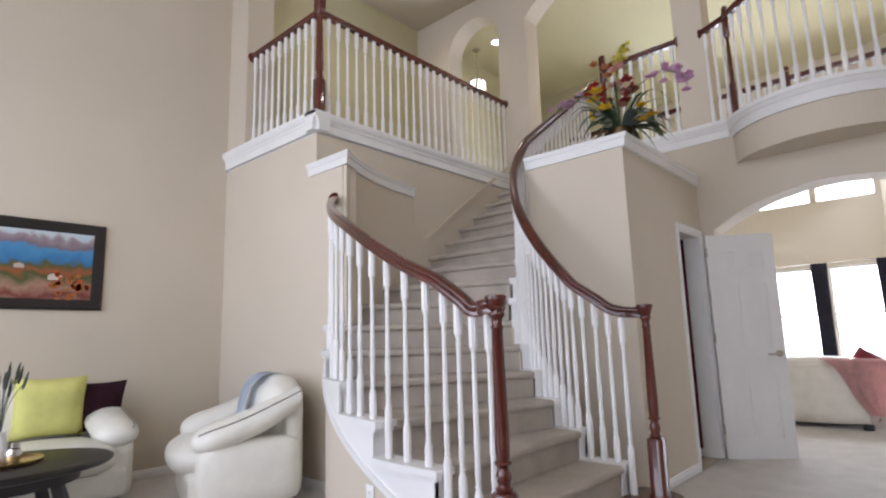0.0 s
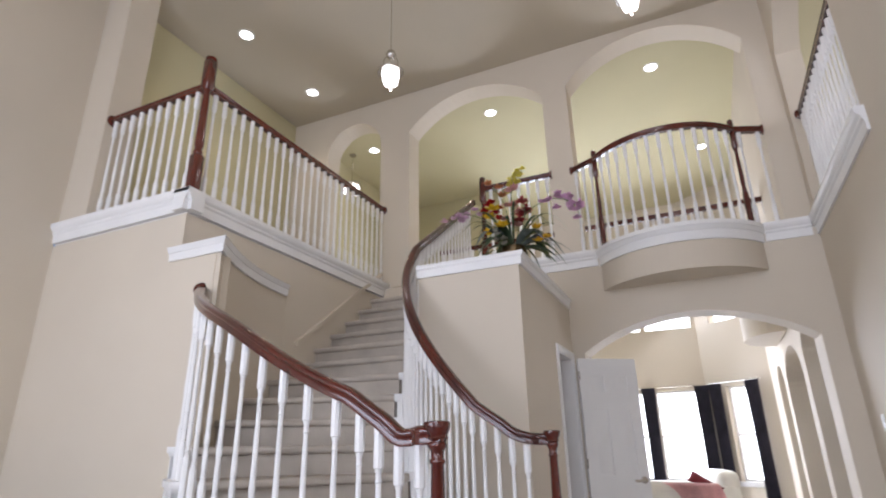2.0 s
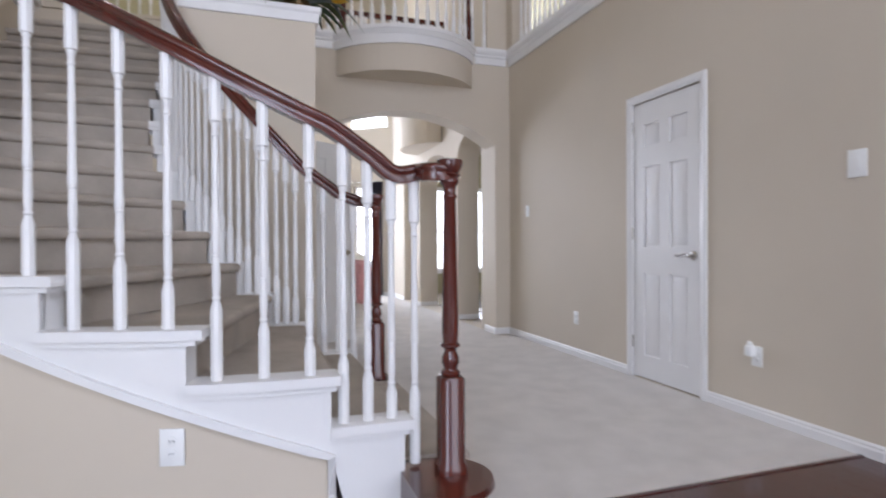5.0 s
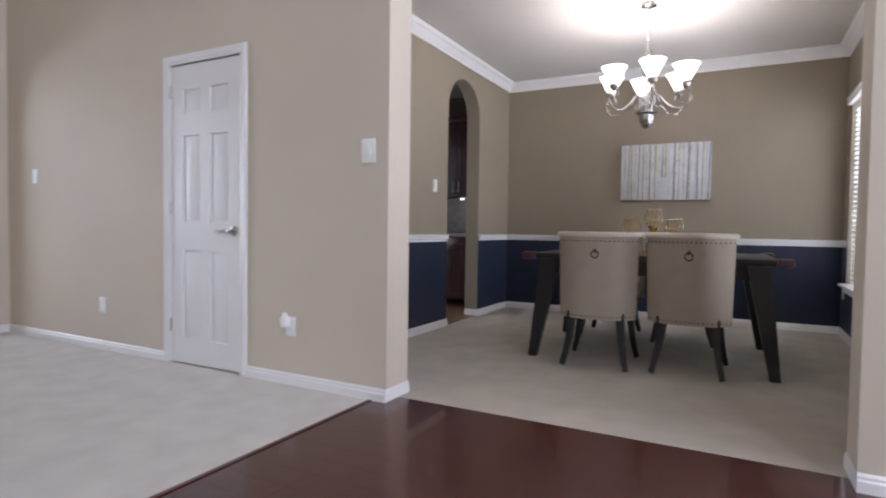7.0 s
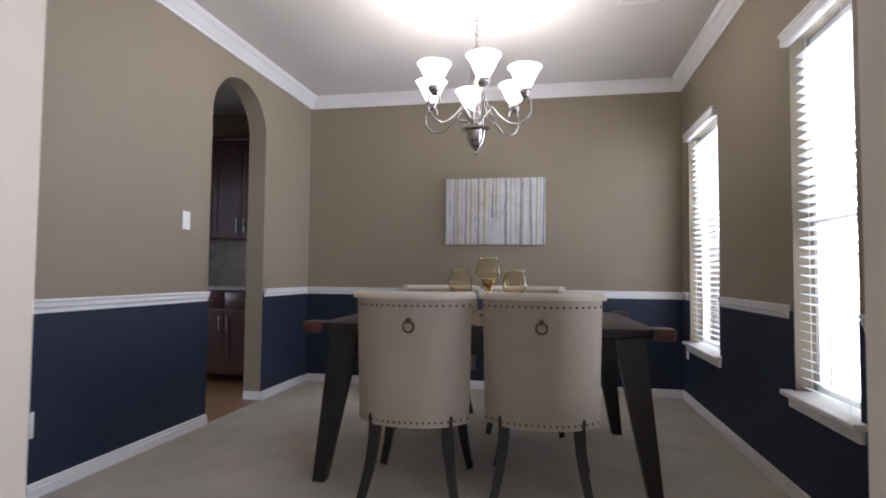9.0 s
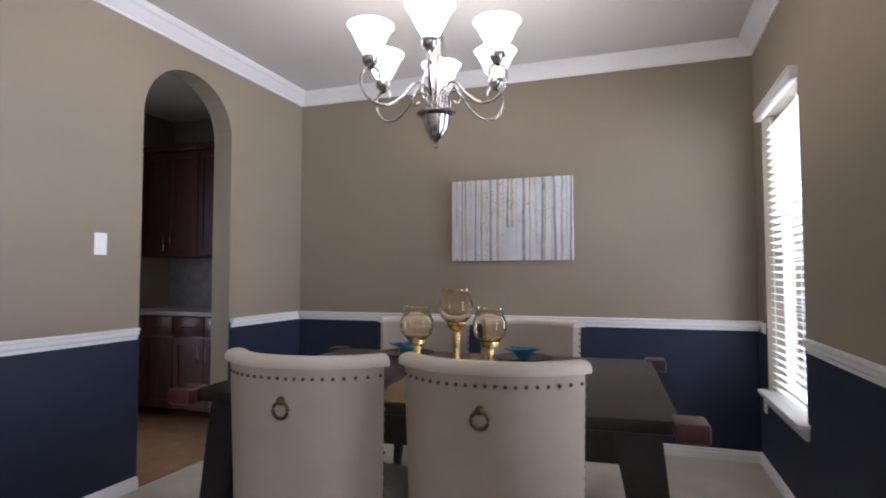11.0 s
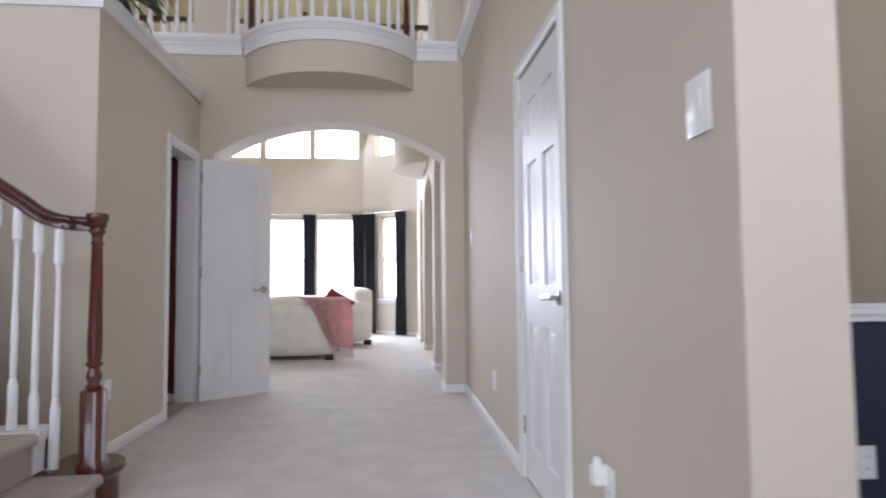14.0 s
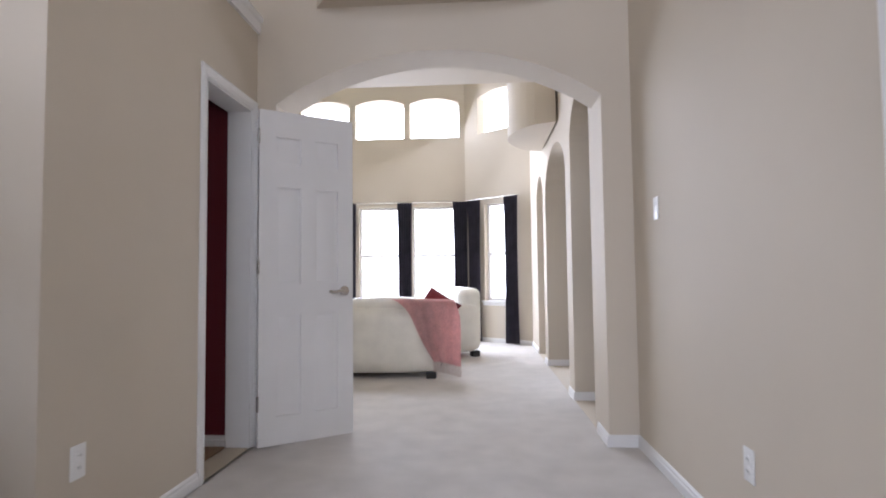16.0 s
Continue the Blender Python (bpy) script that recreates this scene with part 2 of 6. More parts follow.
def segment(u0, u1, v0, spring, rise, n=20):
    """An opening with a shallow circular head."""
    c, h = (u0 + u1) / 2, (u1 - u0) / 2
    r = (h * h + rise * rise) / (2 * rise)
    a0 = math.asin(h / r)
    return [(u0, v0), (u1, v0)] + [(c + r * math.sin(a0 - 2 * a0 * i / n), spring + rise - r + r * math.cos(a0 - 2 * a0 * i / n)) for i in range(n + 1)]


def lathe(bm, prof, segs=16, m=None, square=()):
    """A turned piece from (radius, height) rows; rows whose index is in square are drawn four-sided."""
    rings = []
    for k, (r, z) in enumerate(prof):
        ring = []
        for i in range(segs):
            a = 2 * math.pi * (i + 0.5) / segs
            if k in square:
                c, s = math.cos(a), math.sin(a)
                f = r / max(abs(c), abs(s))
            else:
                f, c, s = r, math.cos(a), math.sin(a)
            ring.append(bm.verts.new((f * c, f * s, z)))
        rings.append(ring)
    for ra, rb in zip(rings, rings[1:]):
        for i in range(segs):
            bm.faces.new((ra[i], ra[(i + 1) % segs], rb[(i + 1) % segs], rb[i]))
    bm.faces.new(rings[0][::-1])
    bm.faces.new(rings[-1])
    if m is not None:
        bmesh.ops.transform(bm, matrix=m, verts=[v for ring in rings for v in ring])


def sweep(bm, path, prof, closed=False, caps=True, up=Vector((0, 0, 1))):
    """Carries an outline (right, up) along a path of points, kept upright."""
    pts = [Vector(p) for p in path]
    rings = []
    n = len(pts)
    for i, p in enumerate(pts):
        q0, q1 = (pts[i - 1], pts[(i + 1) % n]) if closed else (pts[max(0, i - 1)], pts[min(n - 1, i + 1)])
        d = (q1 - q0).normalized()
        side = d.cross(up)
        if side.length < 1e-5:
            side = Vector((1, 0, 0))
        side.normalize()
        w = side.cross(d).normalized()
        stretch = 1.0
        if not closed and 0 < i < n - 1:
            d0, d1 = (p - pts[i - 1]).normalized(), (pts[i + 1] - p).normalized()
            stretch = 1 / max(0.5, math.sqrt((1 + d0.dot(d1)) / 2))
        rings.append([bm.verts.new(p + side * (u * stretch) + w * v) for u, v in prof])
    k = len(prof)
    for i in range(n if closed else n - 1):
        ra, rb = rings[i], rings[(i + 1) % n]
        for j in range(k):
            bm.faces.new((ra[j], ra[(j + 1) % k], rb[(j + 1) % k], rb[j]))
    if caps and not closed:
        bm.faces.new(rings[0])
        bm.faces.new(rings[-1][::-1])


def tube(bm, path, r, segs=8, closed=False):
    sweep(bm, path, [(r * math.cos(2 * math.pi * i / segs), r * math.sin(2 * math.pi * i / segs)) for i in range(segs)], closed)


def curve_pts(ctrl, n=8):
    """A smooth line through the given points."""
    p = [Vector(c) for c in ctrl]
    p = [2 * p[0] - p[1]] + p + [2 * p[-1] - p[-2]]
    out = []
    for i in range(1, len(p) - 2):
        for k in range(n):
            t = k / n
            a, b, c, d = p[i - 1], p[i], p[i + 1], p[i + 2]
            out.append(0.5 * ((2 * b) + (c - a) * t + (2 * a - 5 * b + 4 * c - d) * t * t + (3 * b - a - 3 * c + d) * t ** 3))
    return out + [p[-2]]


def soft_block(bm, x0, y0, z0, x1, y1, z1, r=0.06, puff=0.0, cuts=5, m=None):
    """A cushion: a rounded block whose faces swell."""
    tmp = bmesh.new()
    bmesh.ops.create_cube(tmp, size=2.0)
    bmesh.ops.subdivide_edges(tmp, edges=tmp.edges[:], cuts=cuts, use_grid_fill=True)
    hx, hy, hz = (x1 - x0) / 2, (y1 - y0) / 2, (z1 - z0) / 2
    c = Vector(((x0 + x1) / 2, (y0 + y1) / 2, (z0 + z1) / 2))
    rr = min(r, hx, hy, hz)
    for v in tmp.verts:
        q = Vector((v.co.x * hx, v.co.y * hy, v.co.z * hz))
        core = Vector((max(-hx + rr, min(hx - rr, q.x)), max(-hy + rr, min(hy - rr, q.y)), max(-hz + rr, min(hz - rr, q.z))))
        d = q - core
        if d.length > 1e-6:
            q = core + d.normalized() * rr
        w = [(1 - v.co.x ** 2), (1 - v.co.y ** 2), (1 - v.co.z ** 2)]
        q.x += math.copysign(puff * w[1] * w[2], v.co.x) if abs(v.co.x) > 0.99 else 0
        q.y += math.copysign(puff * w[0] * w[2], v.co.y) if abs(v.co.y) > 0.99 else 0
        q.z += math.copysign(puff * w[0] * w[1], v.co.z) if abs(v.co.z) > 0.99 else 0
        v.co = q + c
    if m is not None:
        bmesh.ops.transform(tmp, matrix=m, verts=tmp.verts)
    me = bpy.data.meshes.new("tmp")
    tmp.to_mesh(me)
    tmp.free()
    bm.from_mesh(me)
    bpy.data.meshes.remove(me)


def B():
    return bmesh.new()


# ---- plan, in metres ----
HALL_X, ARCH_Y, SHELF_X, SHELF_Y = 0.70, 5.48, -1.60, 3.78
UP, TOP = 3.07, 5.82
LIV_X, LOFT_X, LOFT_Y = -5.42, -3.82, 2.57
UP_Y = 5.55
FRONT_Y = -3.0
DIN_X0, DIN_X1, DIN_Y0, DIN_Y1, DIN_Z = 0.92, 4.66, -1.02, 2.40, 2.74
JAMB_N, JAMB_S = 1.54, -0.555
GREAT_Y = 11.13

# floors
bm = B()
slab(bm, rect(-8, -3.2, 6.5, 13), [], "z", -0.25, -0.02)
setting("floor_slab", bm, CARPET)
bm = B()
slab(bm, [(LIV_X, FRONT_Y), (-2.6, FRONT_Y), (-2.6, 1.635), (HALL_X + 0.05, 1.635), (HALL_X + 0.05, ARCH_Y + 0.3), (0.85, ARCH_Y + 0.3), (0.85, 11.6), (-5.6, 11.6), (-5.6, ARCH_Y + 0.3), (-1.58, ARCH_Y + 0.3), (-1.58, 3.85), (-3.8, 3.85), (-3.8, LOFT_Y), (LIV_X, LOFT_Y)], [], "z", -0.02, 0.0)
setting("floor_carpet_hall", bm, CARPET, "pale beige wall-to-wall cut pile carpet")
bm = B()
slab(bm, rect(0.82, DIN_Y0 - 0.1, DIN_X1 + 0.1, DIN_Y1 + 0.1), [], "z", -0.02, 0.0)
setting("floor_carpet_dining", bm, DINING_CARPET, "pale beige carpet of the dining room")

# hall wall with the closet door
bm = B()
slab(bm, [(JAMB_N, 0), (ARCH_Y + 0.3, 0), (ARCH_Y + 0.3, TOP), (JAMB_N, TOP)], [rect(2.655, 0.002, 3.335, 2.04), segment(3.60, 5.40, UP + 0.09, 4.85, 0.4)], "x", HALL_X, 0.92)
setting("wall_hall_east", bm, PAINT)
# header over the dining opening and the wall south of it
bm = B()
slab(bm, [(FRONT_Y, 0), (JAMB_S, 0), (JAMB_S, 2.78), (JAMB_N, 2.78), (JAMB_N, TOP), (FRONT_Y, TOP)], [], "x", HALL_X, 0.92)
setting("wall_foyer_east", bm, PAINT)
# upper arches, set back from the balcony edge
bm = B()
up_holes = [arch(-4.80, -3.93, UP + 0.06, 5.14, 0.43), segment(-3.50, -1.69, UP + 0.06, 5.22, 0.40), segment(-1.40, 0.475, UP + 0.06, 5.27, 0.45)]
slab(bm, rect(LIV_X, UP + 0.03, HALL_X, TOP), up_holes, "y", UP_Y, UP_Y + 0.28)
setting("wall_upper_arches", bm, PAINT)
bm = B()
ol = [(-1.48, 0), (-1.48, 2.085)] + [(u, v) for u, v in segment(-1.48, 0.525, 0, 2.095, 0.31)[2:]][::-1] + [(0.525, 0)]
slab(bm, [(-1.60, 0)] + ol + [(HALL_X, 0), (HALL_X, UP - 0.02), (-1.60, UP - 0.02)], [], "y", ARCH_Y, ARCH_Y + 0.3)
setting("wall_hall_arch", bm, PAINT)
bm = B()
slab(bm, rect(-2.5, 0, -1.60, UP - 0.02), [], "y", ARCH_Y, ARCH_Y + 0.3)
setting("wall_behind_shelf", bm, PAINT)
# wall of the stair shelf with the office door
bm = B()
slab(bm, rect(SHELF_Y, 0, ARCH_Y, 2.56), [rect(4.83, 0.002, 5.40, 2.04)], "x", SHELF_X - 0.14, SHELF_X)
setting("wall_office", bm, PAINT)
bm = B()
slab(bm, rect(-2.40, 0, SHELF_X - 0.14, 2.56), [], "y", SHELF_Y, SHELF_Y + 0.14)
setting("wall_stair_inner", bm, PAINT)
bm = B()
slab(bm, rect(SHELF_Y, 0, ARCH_Y, 2.56), [], "x", -2.46, -2.40)
setting("wall_stair_inner_side", bm, PAINT)
# living room walls
bm = B()
slab(bm, rect(FRONT_Y, 0, LOFT_Y, TOP), [], "x", LIV_X - 0.2, LIV_X)
setting("wall_living_west", bm, PAINT)
bm = B()
slab(bm, [(LIV_X, 0), (-3.46, 0), (-3.46, 2.57), (LOFT_X, 2.57), (LOFT_X, UP - 0.12), (LIV_X, UP - 0.12)], [], "y", LOFT_Y, LOFT_Y + 0.14)
setting("wall_loft_front", bm, PAINT)
bm = B()
slab(bm, rect(LIV_X, UP + 0.01, -5.06, TOP), [], "y", LOFT_Y, LOFT_Y + 0.3)
setting("wall_loft_pier", bm, PAINT)
bm = B()
slab(bm, rect(LOFT_Y + 0.14, 0, ARCH_Y, UP - 0.12), [], "x", LOFT_X - 0.14, LOFT_X)
setting("wall_loft_side", bm, PAINT)
bm = B()
slab(bm, rect(LOFT_Y, UP, 9, TOP), [], "x", LIV_X - 0.2, LIV_X)
setting("wall_loft_west", bm, LAMPLIT)
bm = B()
slab(bm, rect(LIV_X, LOFT_Y + 0.015, LOFT_X - 0.015, UP_Y + 1.6), [], "z", UP - 0.12, UP + 0.004)
setting("loft_floor", bm, CARPET)
bm = B()
slab(bm, rect(LOFT_X - 0.01, ARCH_Y + 0.015, HALL_X + 0.2, UP_Y + 1.6), [], "z", UP - 0.3, UP)
setting("bridge_floor", bm, PAINT)
bm = B()
slab(bm, rect(LIV_X - 0.2, UP, -3.3, TOP), [], "y", 9.0, 9.2)
setting("wall_loft_far", bm, LAMPLIT)
bm = B()
slab(bm, rect(LIV_X - 0.2, LOFT_Y, LOFT_X, UP - 0.12), [], "y", UP_Y + 1.6, UP_Y + 1.75)
setting("wall_under_loft", bm, PAINT)
bm = B()
slab(bm, rect(0.92, 2.6, 3.6, 5.8), [], "z", UP - 0.1, UP + 0.05)
setting("floor_upper_east", bm, CARPET)
bm = B()
slab(bm, rect(2.4, UP, 6.2, TOP), [], "x", 2.6, 2.75)
setting("wall_upper_east", bm, PAINT)
# front wall with daylight openings
bm = B()
slab(bm, rect(LIV_X, 0, HALL_X + 4, TOP), [rect(-4.9, 0.6, -2.3, 3.2), rect(-2.4, 3.4, 0.0, 5.2), rect(-1.0, 0.2, 0.2, 2.5)], "y", FRONT_Y - 0.2, FRONT_Y)
setting("wall_front", bm, PAINT)
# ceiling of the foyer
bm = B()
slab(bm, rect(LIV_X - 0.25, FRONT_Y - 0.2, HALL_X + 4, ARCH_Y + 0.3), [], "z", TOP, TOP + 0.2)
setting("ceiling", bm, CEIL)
bm = B()
slab(bm, rect(LIV_X - 0.25, ARCH_Y + 0.3, HALL_X + 4, ARCH_Y + 1.9), [], "z", TOP - 0.02, TOP + 0.2)
setting("ceiling_bridge", bm, LAMPLIT)

# dining room
bm = B()
ARCH_D = arch(3.045, 3.79, 0.002, 2.15, 0.345)
slab(bm, rect(0.92, 0, 4.98, DIN_Z + 0.1), [ARCH_D], "y", DIN_Y1, DIN_Y1 + 0.15)
setting("wall_dining_north", bm, TAUPE)
bm = B()
slab(bm, rect(DIN_Y0 - 0.2, 0, DIN_Y1 - 0.001, DIN_Z + 0.1), [], "x", DIN_X1, DIN_X1 + 0.14)
setting("wall_dining_east", bm, TAUPE)
WIN_D = [(1.90, 2.46), (3.62, 4.42)]
bm = B()
slab(bm, rect(0.92, 0, DIN_X1, DIN_Z + 0.1), [rect(a, 0.5, b, 2.16) for a, b in WIN_D], "y", DIN_Y0 - 0.16, DIN_Y0)
setting("wall_dining_south", bm, TAUPE)
bm = B()
slab(bm, rect(0.92, DIN_Y0, DIN_X1, DIN_Y1), [], "z", DIN_Z, DIN_Z + 0.1)
setting("ceiling_dining", bm, CEIL_D)

# great room with its bay
bm = B()
WIN_G = [(-3.10, -2.42), (-2.20, -1.52), (-1.32, -0.60)]
slab(bm, rect(-5.6, 0, -0.45, TOP), [rect(a, 0.64, b, 2.16) for a, b in WIN_G] + [segment(a, a + 0.81, 3.295, 3.87, 0.08) for a in (-3.17, -2.255, -1.35)], "y", GREAT_Y, GREAT_Y + 0.2)
setting("wall_great_north", bm, PAINT)
bm = B()
slab(bm, rect(0, 0, 1.35, TOP), [rect(0.38, 0.64, 0.86, 2.16), segment(0.27, 1.12, 3.295, 3.87, 0.08)], "y", 0, 0.2)
bmesh.ops.transform(bm, matrix=pose(-0.45, GREAT_Y, 0, 0, 0, -38), verts=bm.verts)
setting("wall_great_bay", bm, PAINT)
bm = B()
slab(bm, rect(ARCH_Y + 0.3, 0, 11.2, TOP), [], "x", -5.8, -5.6)
setting("wall_great_west", bm, PAINT)
bm = B()
slab(bm, rect(-5.8, ARCH_Y + 1.9, 5.5, 11.3), [], "z", TOP - 0.02, 5.98)
setting("ceiling_great", bm, LAMPLIT)
bm = B()
holes = [arch(5.9, 6.72, 0.002, 2.1, 0.3), arch(6.98, 8.5, 0.002, 1.9, 0.42), arch(8.75, 9.5, 0.002, 1.95, 0.3)]
slab(bm, rect(ARCH_Y + 0.3, 0, 10.42, TOP), holes, "x", 0.53, 0.83)
setting("wall_great_east", bm, PAINT)
# breakfast nook beyond the arches
bm = B()
WIN_N = [(1.22, 1.93), (2.38, 2.95), (3.3, 3.9)]
slab(bm, rect(0.8, 0, 5.4, 2.9), [rect(a, 0.48, b, 2.12) for a, b in WIN_N], "y", 10.6, 10.76)
setting("wall_nook_north", bm, OLIVE)
bm = B()
slab(bm, rect(5.6, 0, 10.76, 2.9), [], "x", 5.2, 5.4)
setting("wall_nook_east", bm, PAINT)
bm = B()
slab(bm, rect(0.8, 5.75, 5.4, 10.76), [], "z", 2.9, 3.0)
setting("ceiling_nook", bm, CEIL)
bm = B()
slab(bm, rect(0.86, 5.75, 5.4, 10.7), [], "z", -0.02, 0.0)
setting("floor_nook", bm, NOOKFLOOR)
# office beyond the open door, painted maroon
bm = B()
slab(bm, rect(-2.40, 0, -1.75, 2.5), [], "y", 5.405, 5.475)
setting("wall_office_far", bm, MAROON)
bm = B()
slab(bm, rect(-2.39, 4.6, -1.745, 5.40), [], "z", 0.001, 0.006)
setting("floor_office", bm, TANFLOOR, "tan wood floor of the office")
# pantry beyond the dining arch
# The back wall's doorway is assumed, to let the added fill lamp in.
bm = B()
slab(bm, rect(2.2, 0, 4.98, 2.75), [rect(2.5, 0.002, 3.6, 2.1)], "y", 4.0, 4.1)
setting("wall_pantry_back", bm, TAUPE)
bm = B()
slab(bm, rect(2.53, 0, 4.1, 2.75), [], "x", 2.2, 2.3)
setting("wall_pantry_west", bm, TAUPE)
bm = B()
slab(bm, rect(2.53, 0, 4.1, 2.75), [], "x", 4.88, 4.98)
setting("wall_pantry_east", bm, TAUPE)
bm = B()
slab(bm, rect(2.2, 2.40, 4.98, 4.1), [], "z", 2.7, 2.8)
setting("ceiling_pantry", bm, CEIL_D)
bm = B()
slab(bm, rect(2.3, 2.40, 4.88, 4.0), [], "z", -0.018, 0.003)
setting("floor_pantry", bm, TANFLOOR, "tan wood plank floor of the pantry passage")
# closet behind its door
bm = B()
slab(bm, rect(2.5, 0, 3.5, 2.2), [], "x", 1.3, 1.35)
setting("wall_closet", bm, PAINT)

# ---- staircase ----
RISE, SW = 0.18, 1.40
SC = Vector((-1.76, 3.99, 0))


def stair(k, w, z=0.0):
    """A place on the flight: k counts treads from the bottom, w runs from the inner to the outer side."""
    if k < 3:
        return Vector((-1.76 + (3 - k) * 0.265, 3.19 - w, z))
    if k <= 11:
        a = radians(11.25 * (k - 3))
        return Vector((SC.x - (0.8 + 1.12 * w) * math.sin(a), SC.y - (0.8 + w) * math.cos(a), z))
    return Vector((-2.56 - 1.12 * w, 3.99 + (k - 11) * 0.25, z))


def ribbon(bm, ks, w0, w1, z0, z1):
    """A solid between two sides of the flight along ks; z0 and z1 may follow k."""
    rows = []
    for k in ks:
        a0, a1 = (z0(k), z1(k)) if callable(z0) else (z0, z1)
        rows.append([bm.verts.new(stair(k, w0, a0)), bm.verts.new(stair(k, w1, a0)), bm.verts.new(stair(k, w1, a1)), bm.verts.new(stair(k, w0, a1))])
    for r, q in zip(rows, rows[1:]):
        for j in range(4):
            bm.faces.new((r[j], r[(j + 1) % 4], q[(j + 1) % 4], q[j]))
    bm.faces.new(rows[0][::-1])
    bm.faces.new(rows[-1])


def steps(a, b, n):
    return [a + (b - a) * i / n for i in range(n + 1)]


staircase = thing("staircase", (0, 0, 0), "curved carpeted staircase with white stringers and cherry starting step", "staircase")
for k in range(1, 17):
    bm = B()
    z = RISE * k
    far = 1.05 if k < 16 else 0.95
    ks = steps(k, k + far, 4)
    w0, w1 = (0.10, SW - 0.08)
    ribbon(bm, ks, w0, w1, z - RISE + 0.001, z - 0.05)
    d = 0.12
    ribbon(bm, steps(k - d, k + far, 5), w0, w1, z - 0.05, z)
    nose = [e for e in bm.edges if len(e.link_faces) == 2 and all(min((v.co - stair(k - d, w0, v.co.z)).length, (v.co - stair(k - d, w1, v.co.z)).length) < 1e-3 and v.co.z > z - 0.051 for v in e.verts) and abs(e.verts[0].co.z - e.verts[1].co.z) < 1e-4]
    bmesh.ops.bevel(bm, geom=nose, offset=0.022, segments=4, affect="EDGES", profile=0.5)
    part("tread", bm, STAIR_CARPET, staircase, "beige carpeted tread")
    if k > 1:
        for w0, w1, sgn in ((SW - 0.08, SW + 0.05, 1), (-0.05, 0.10, -1)):
            if sgn > 0 and k > 8:
                continue
            bm = B()
            ribbon(bm, steps(k - 0.12, k + 1.0, 5), w0, w1, z - 0.03, z + 0.004)
            ribbon(bm, steps(k - 0.07, k + 1.0, 5), w0 + (0 if sgn > 0 else 0.012), w1 - (0.012 if sgn > 0 else 0), z - 0.05, z - 0.03)
            part("tread_end", bm, TRIM, staircase, "white painted tread end")
            bm = B()
            ribbon(bm, steps(k, k + 0.06, 1), w0 + 0.005, w1 - 0.02, z - RISE, z - 0.05)
            part("riser_end", bm, TRIM, staircase)
for w, sgn, last in ((SW, 1, 9), (0.0, -1, 17)):
    low = lambda k: 0.0 if k < 3.0 else max(0.0, RISE * k - 0.28)
    for k in range(2, last):
        bm = B()
        a, b = (w, w + 0.025) if sgn > 0 else (w - 0.025, w)
        ribbon(bm, steps(k, k + 1, 4), a, b, lambda q: low(q), lambda q, k=k: RISE * k - 0.05)
        part("stringer", bm, TRIM, staircase, "white painted stepped stringer")
    bm = B()
    ks = steps(3.0, last, 40)
    ribbon(bm, ks, w - 0.03 if sgn > 0 else w - 0.018, w + 0.018 if sgn > 0 else w + 0.03, lambda q: 0.0, low)
    part("under_wall", bm, PAINT, staircase, "beige painted wall under the flight")
    bm = B()
    off = w + 0.03 * sgn
    sweep(bm, [stair(3.0, off, 0.0), stair(3.0, off, 0.13), stair(3.0, off, low(3.0))] + [stair(q, off, low(q)) for q in steps(3.15, last, 36)], [(-0.012, -0.014), (0.012, -0.014), (0.012, 0.014), (-0.012, 0.014)])
    part("stringer_molding", bm, TRIM, staircase)
for y, s in ((1.675, 1), (3.25, -1)):
    bm = B()
    rows = []
    for zz, g in ((0.0, -0.015), (0.12, -0.015), (0.13, 0.0), (0.15, 0.014), (0.172, 0.008), (0.172, -0.05)):
        ring = []
        for i in range(17):
            a = -math.pi / 2 + math.pi * i / 16
            ring.append(bm.verts.new((-1.38 + (0.175 + g) * math.cos(a), y + (0.175 + g) * math.sin(a), zz)))
        ring += [bm.verts.new((-1.51, y + 0.175 + g, zz)), bm.verts.new((-1.51, y - 0.175 - g, zz))]
        rows.append(ring)
    for r, q in zip(rows, rows[1:]):
        for j in range(len(r)):
            bm.faces.new((r[j], r[(j + 1) % len(r)], q[(j + 1) % len(r)], q[j]))
    bm.faces.new(rows[-1])
    bm.faces.new(rows[0][::-1])
    part("bullnose", bm, CHERRY, staircase, "glossy cherry bullnose end of the first step")

# solid corner between the flight and the loft walls, with its white cap
def corner_ring(z, out):
    """The corner's plan: a hollow curve towards the stairs, straight against the loft walls."""
    pts = [Vector((-1.76 - (2.06 - out) * math.sin(radians(t)), 3.99 - (2.38 - out) * math.cos(radians(t)), z)) for t in steps(53.7, 84.0, 12)]
    return pts + [Vector((LOFT_X - 0.10, pts[-1].y + out, z)), Vector((LOFT_X - 0.10, LOFT_Y + 0.01 - 1.25 * out, z)), Vector((pts[0].x + out, LOFT_Y + 0.01 - 1.25 * out, z))]


def prism(bm, ra, rb):
    va, vb = [bm.verts.new(p) for p in ra], [bm.verts.new(p) for p in rb]
    for i in range(len(va)):
        bm.faces.new((va[i], va[(i + 1) % len(va)], vb[(i + 1) % len(va)], vb[i]))
    bm.faces.new(va[::-1])
    bm.faces.new(vb)


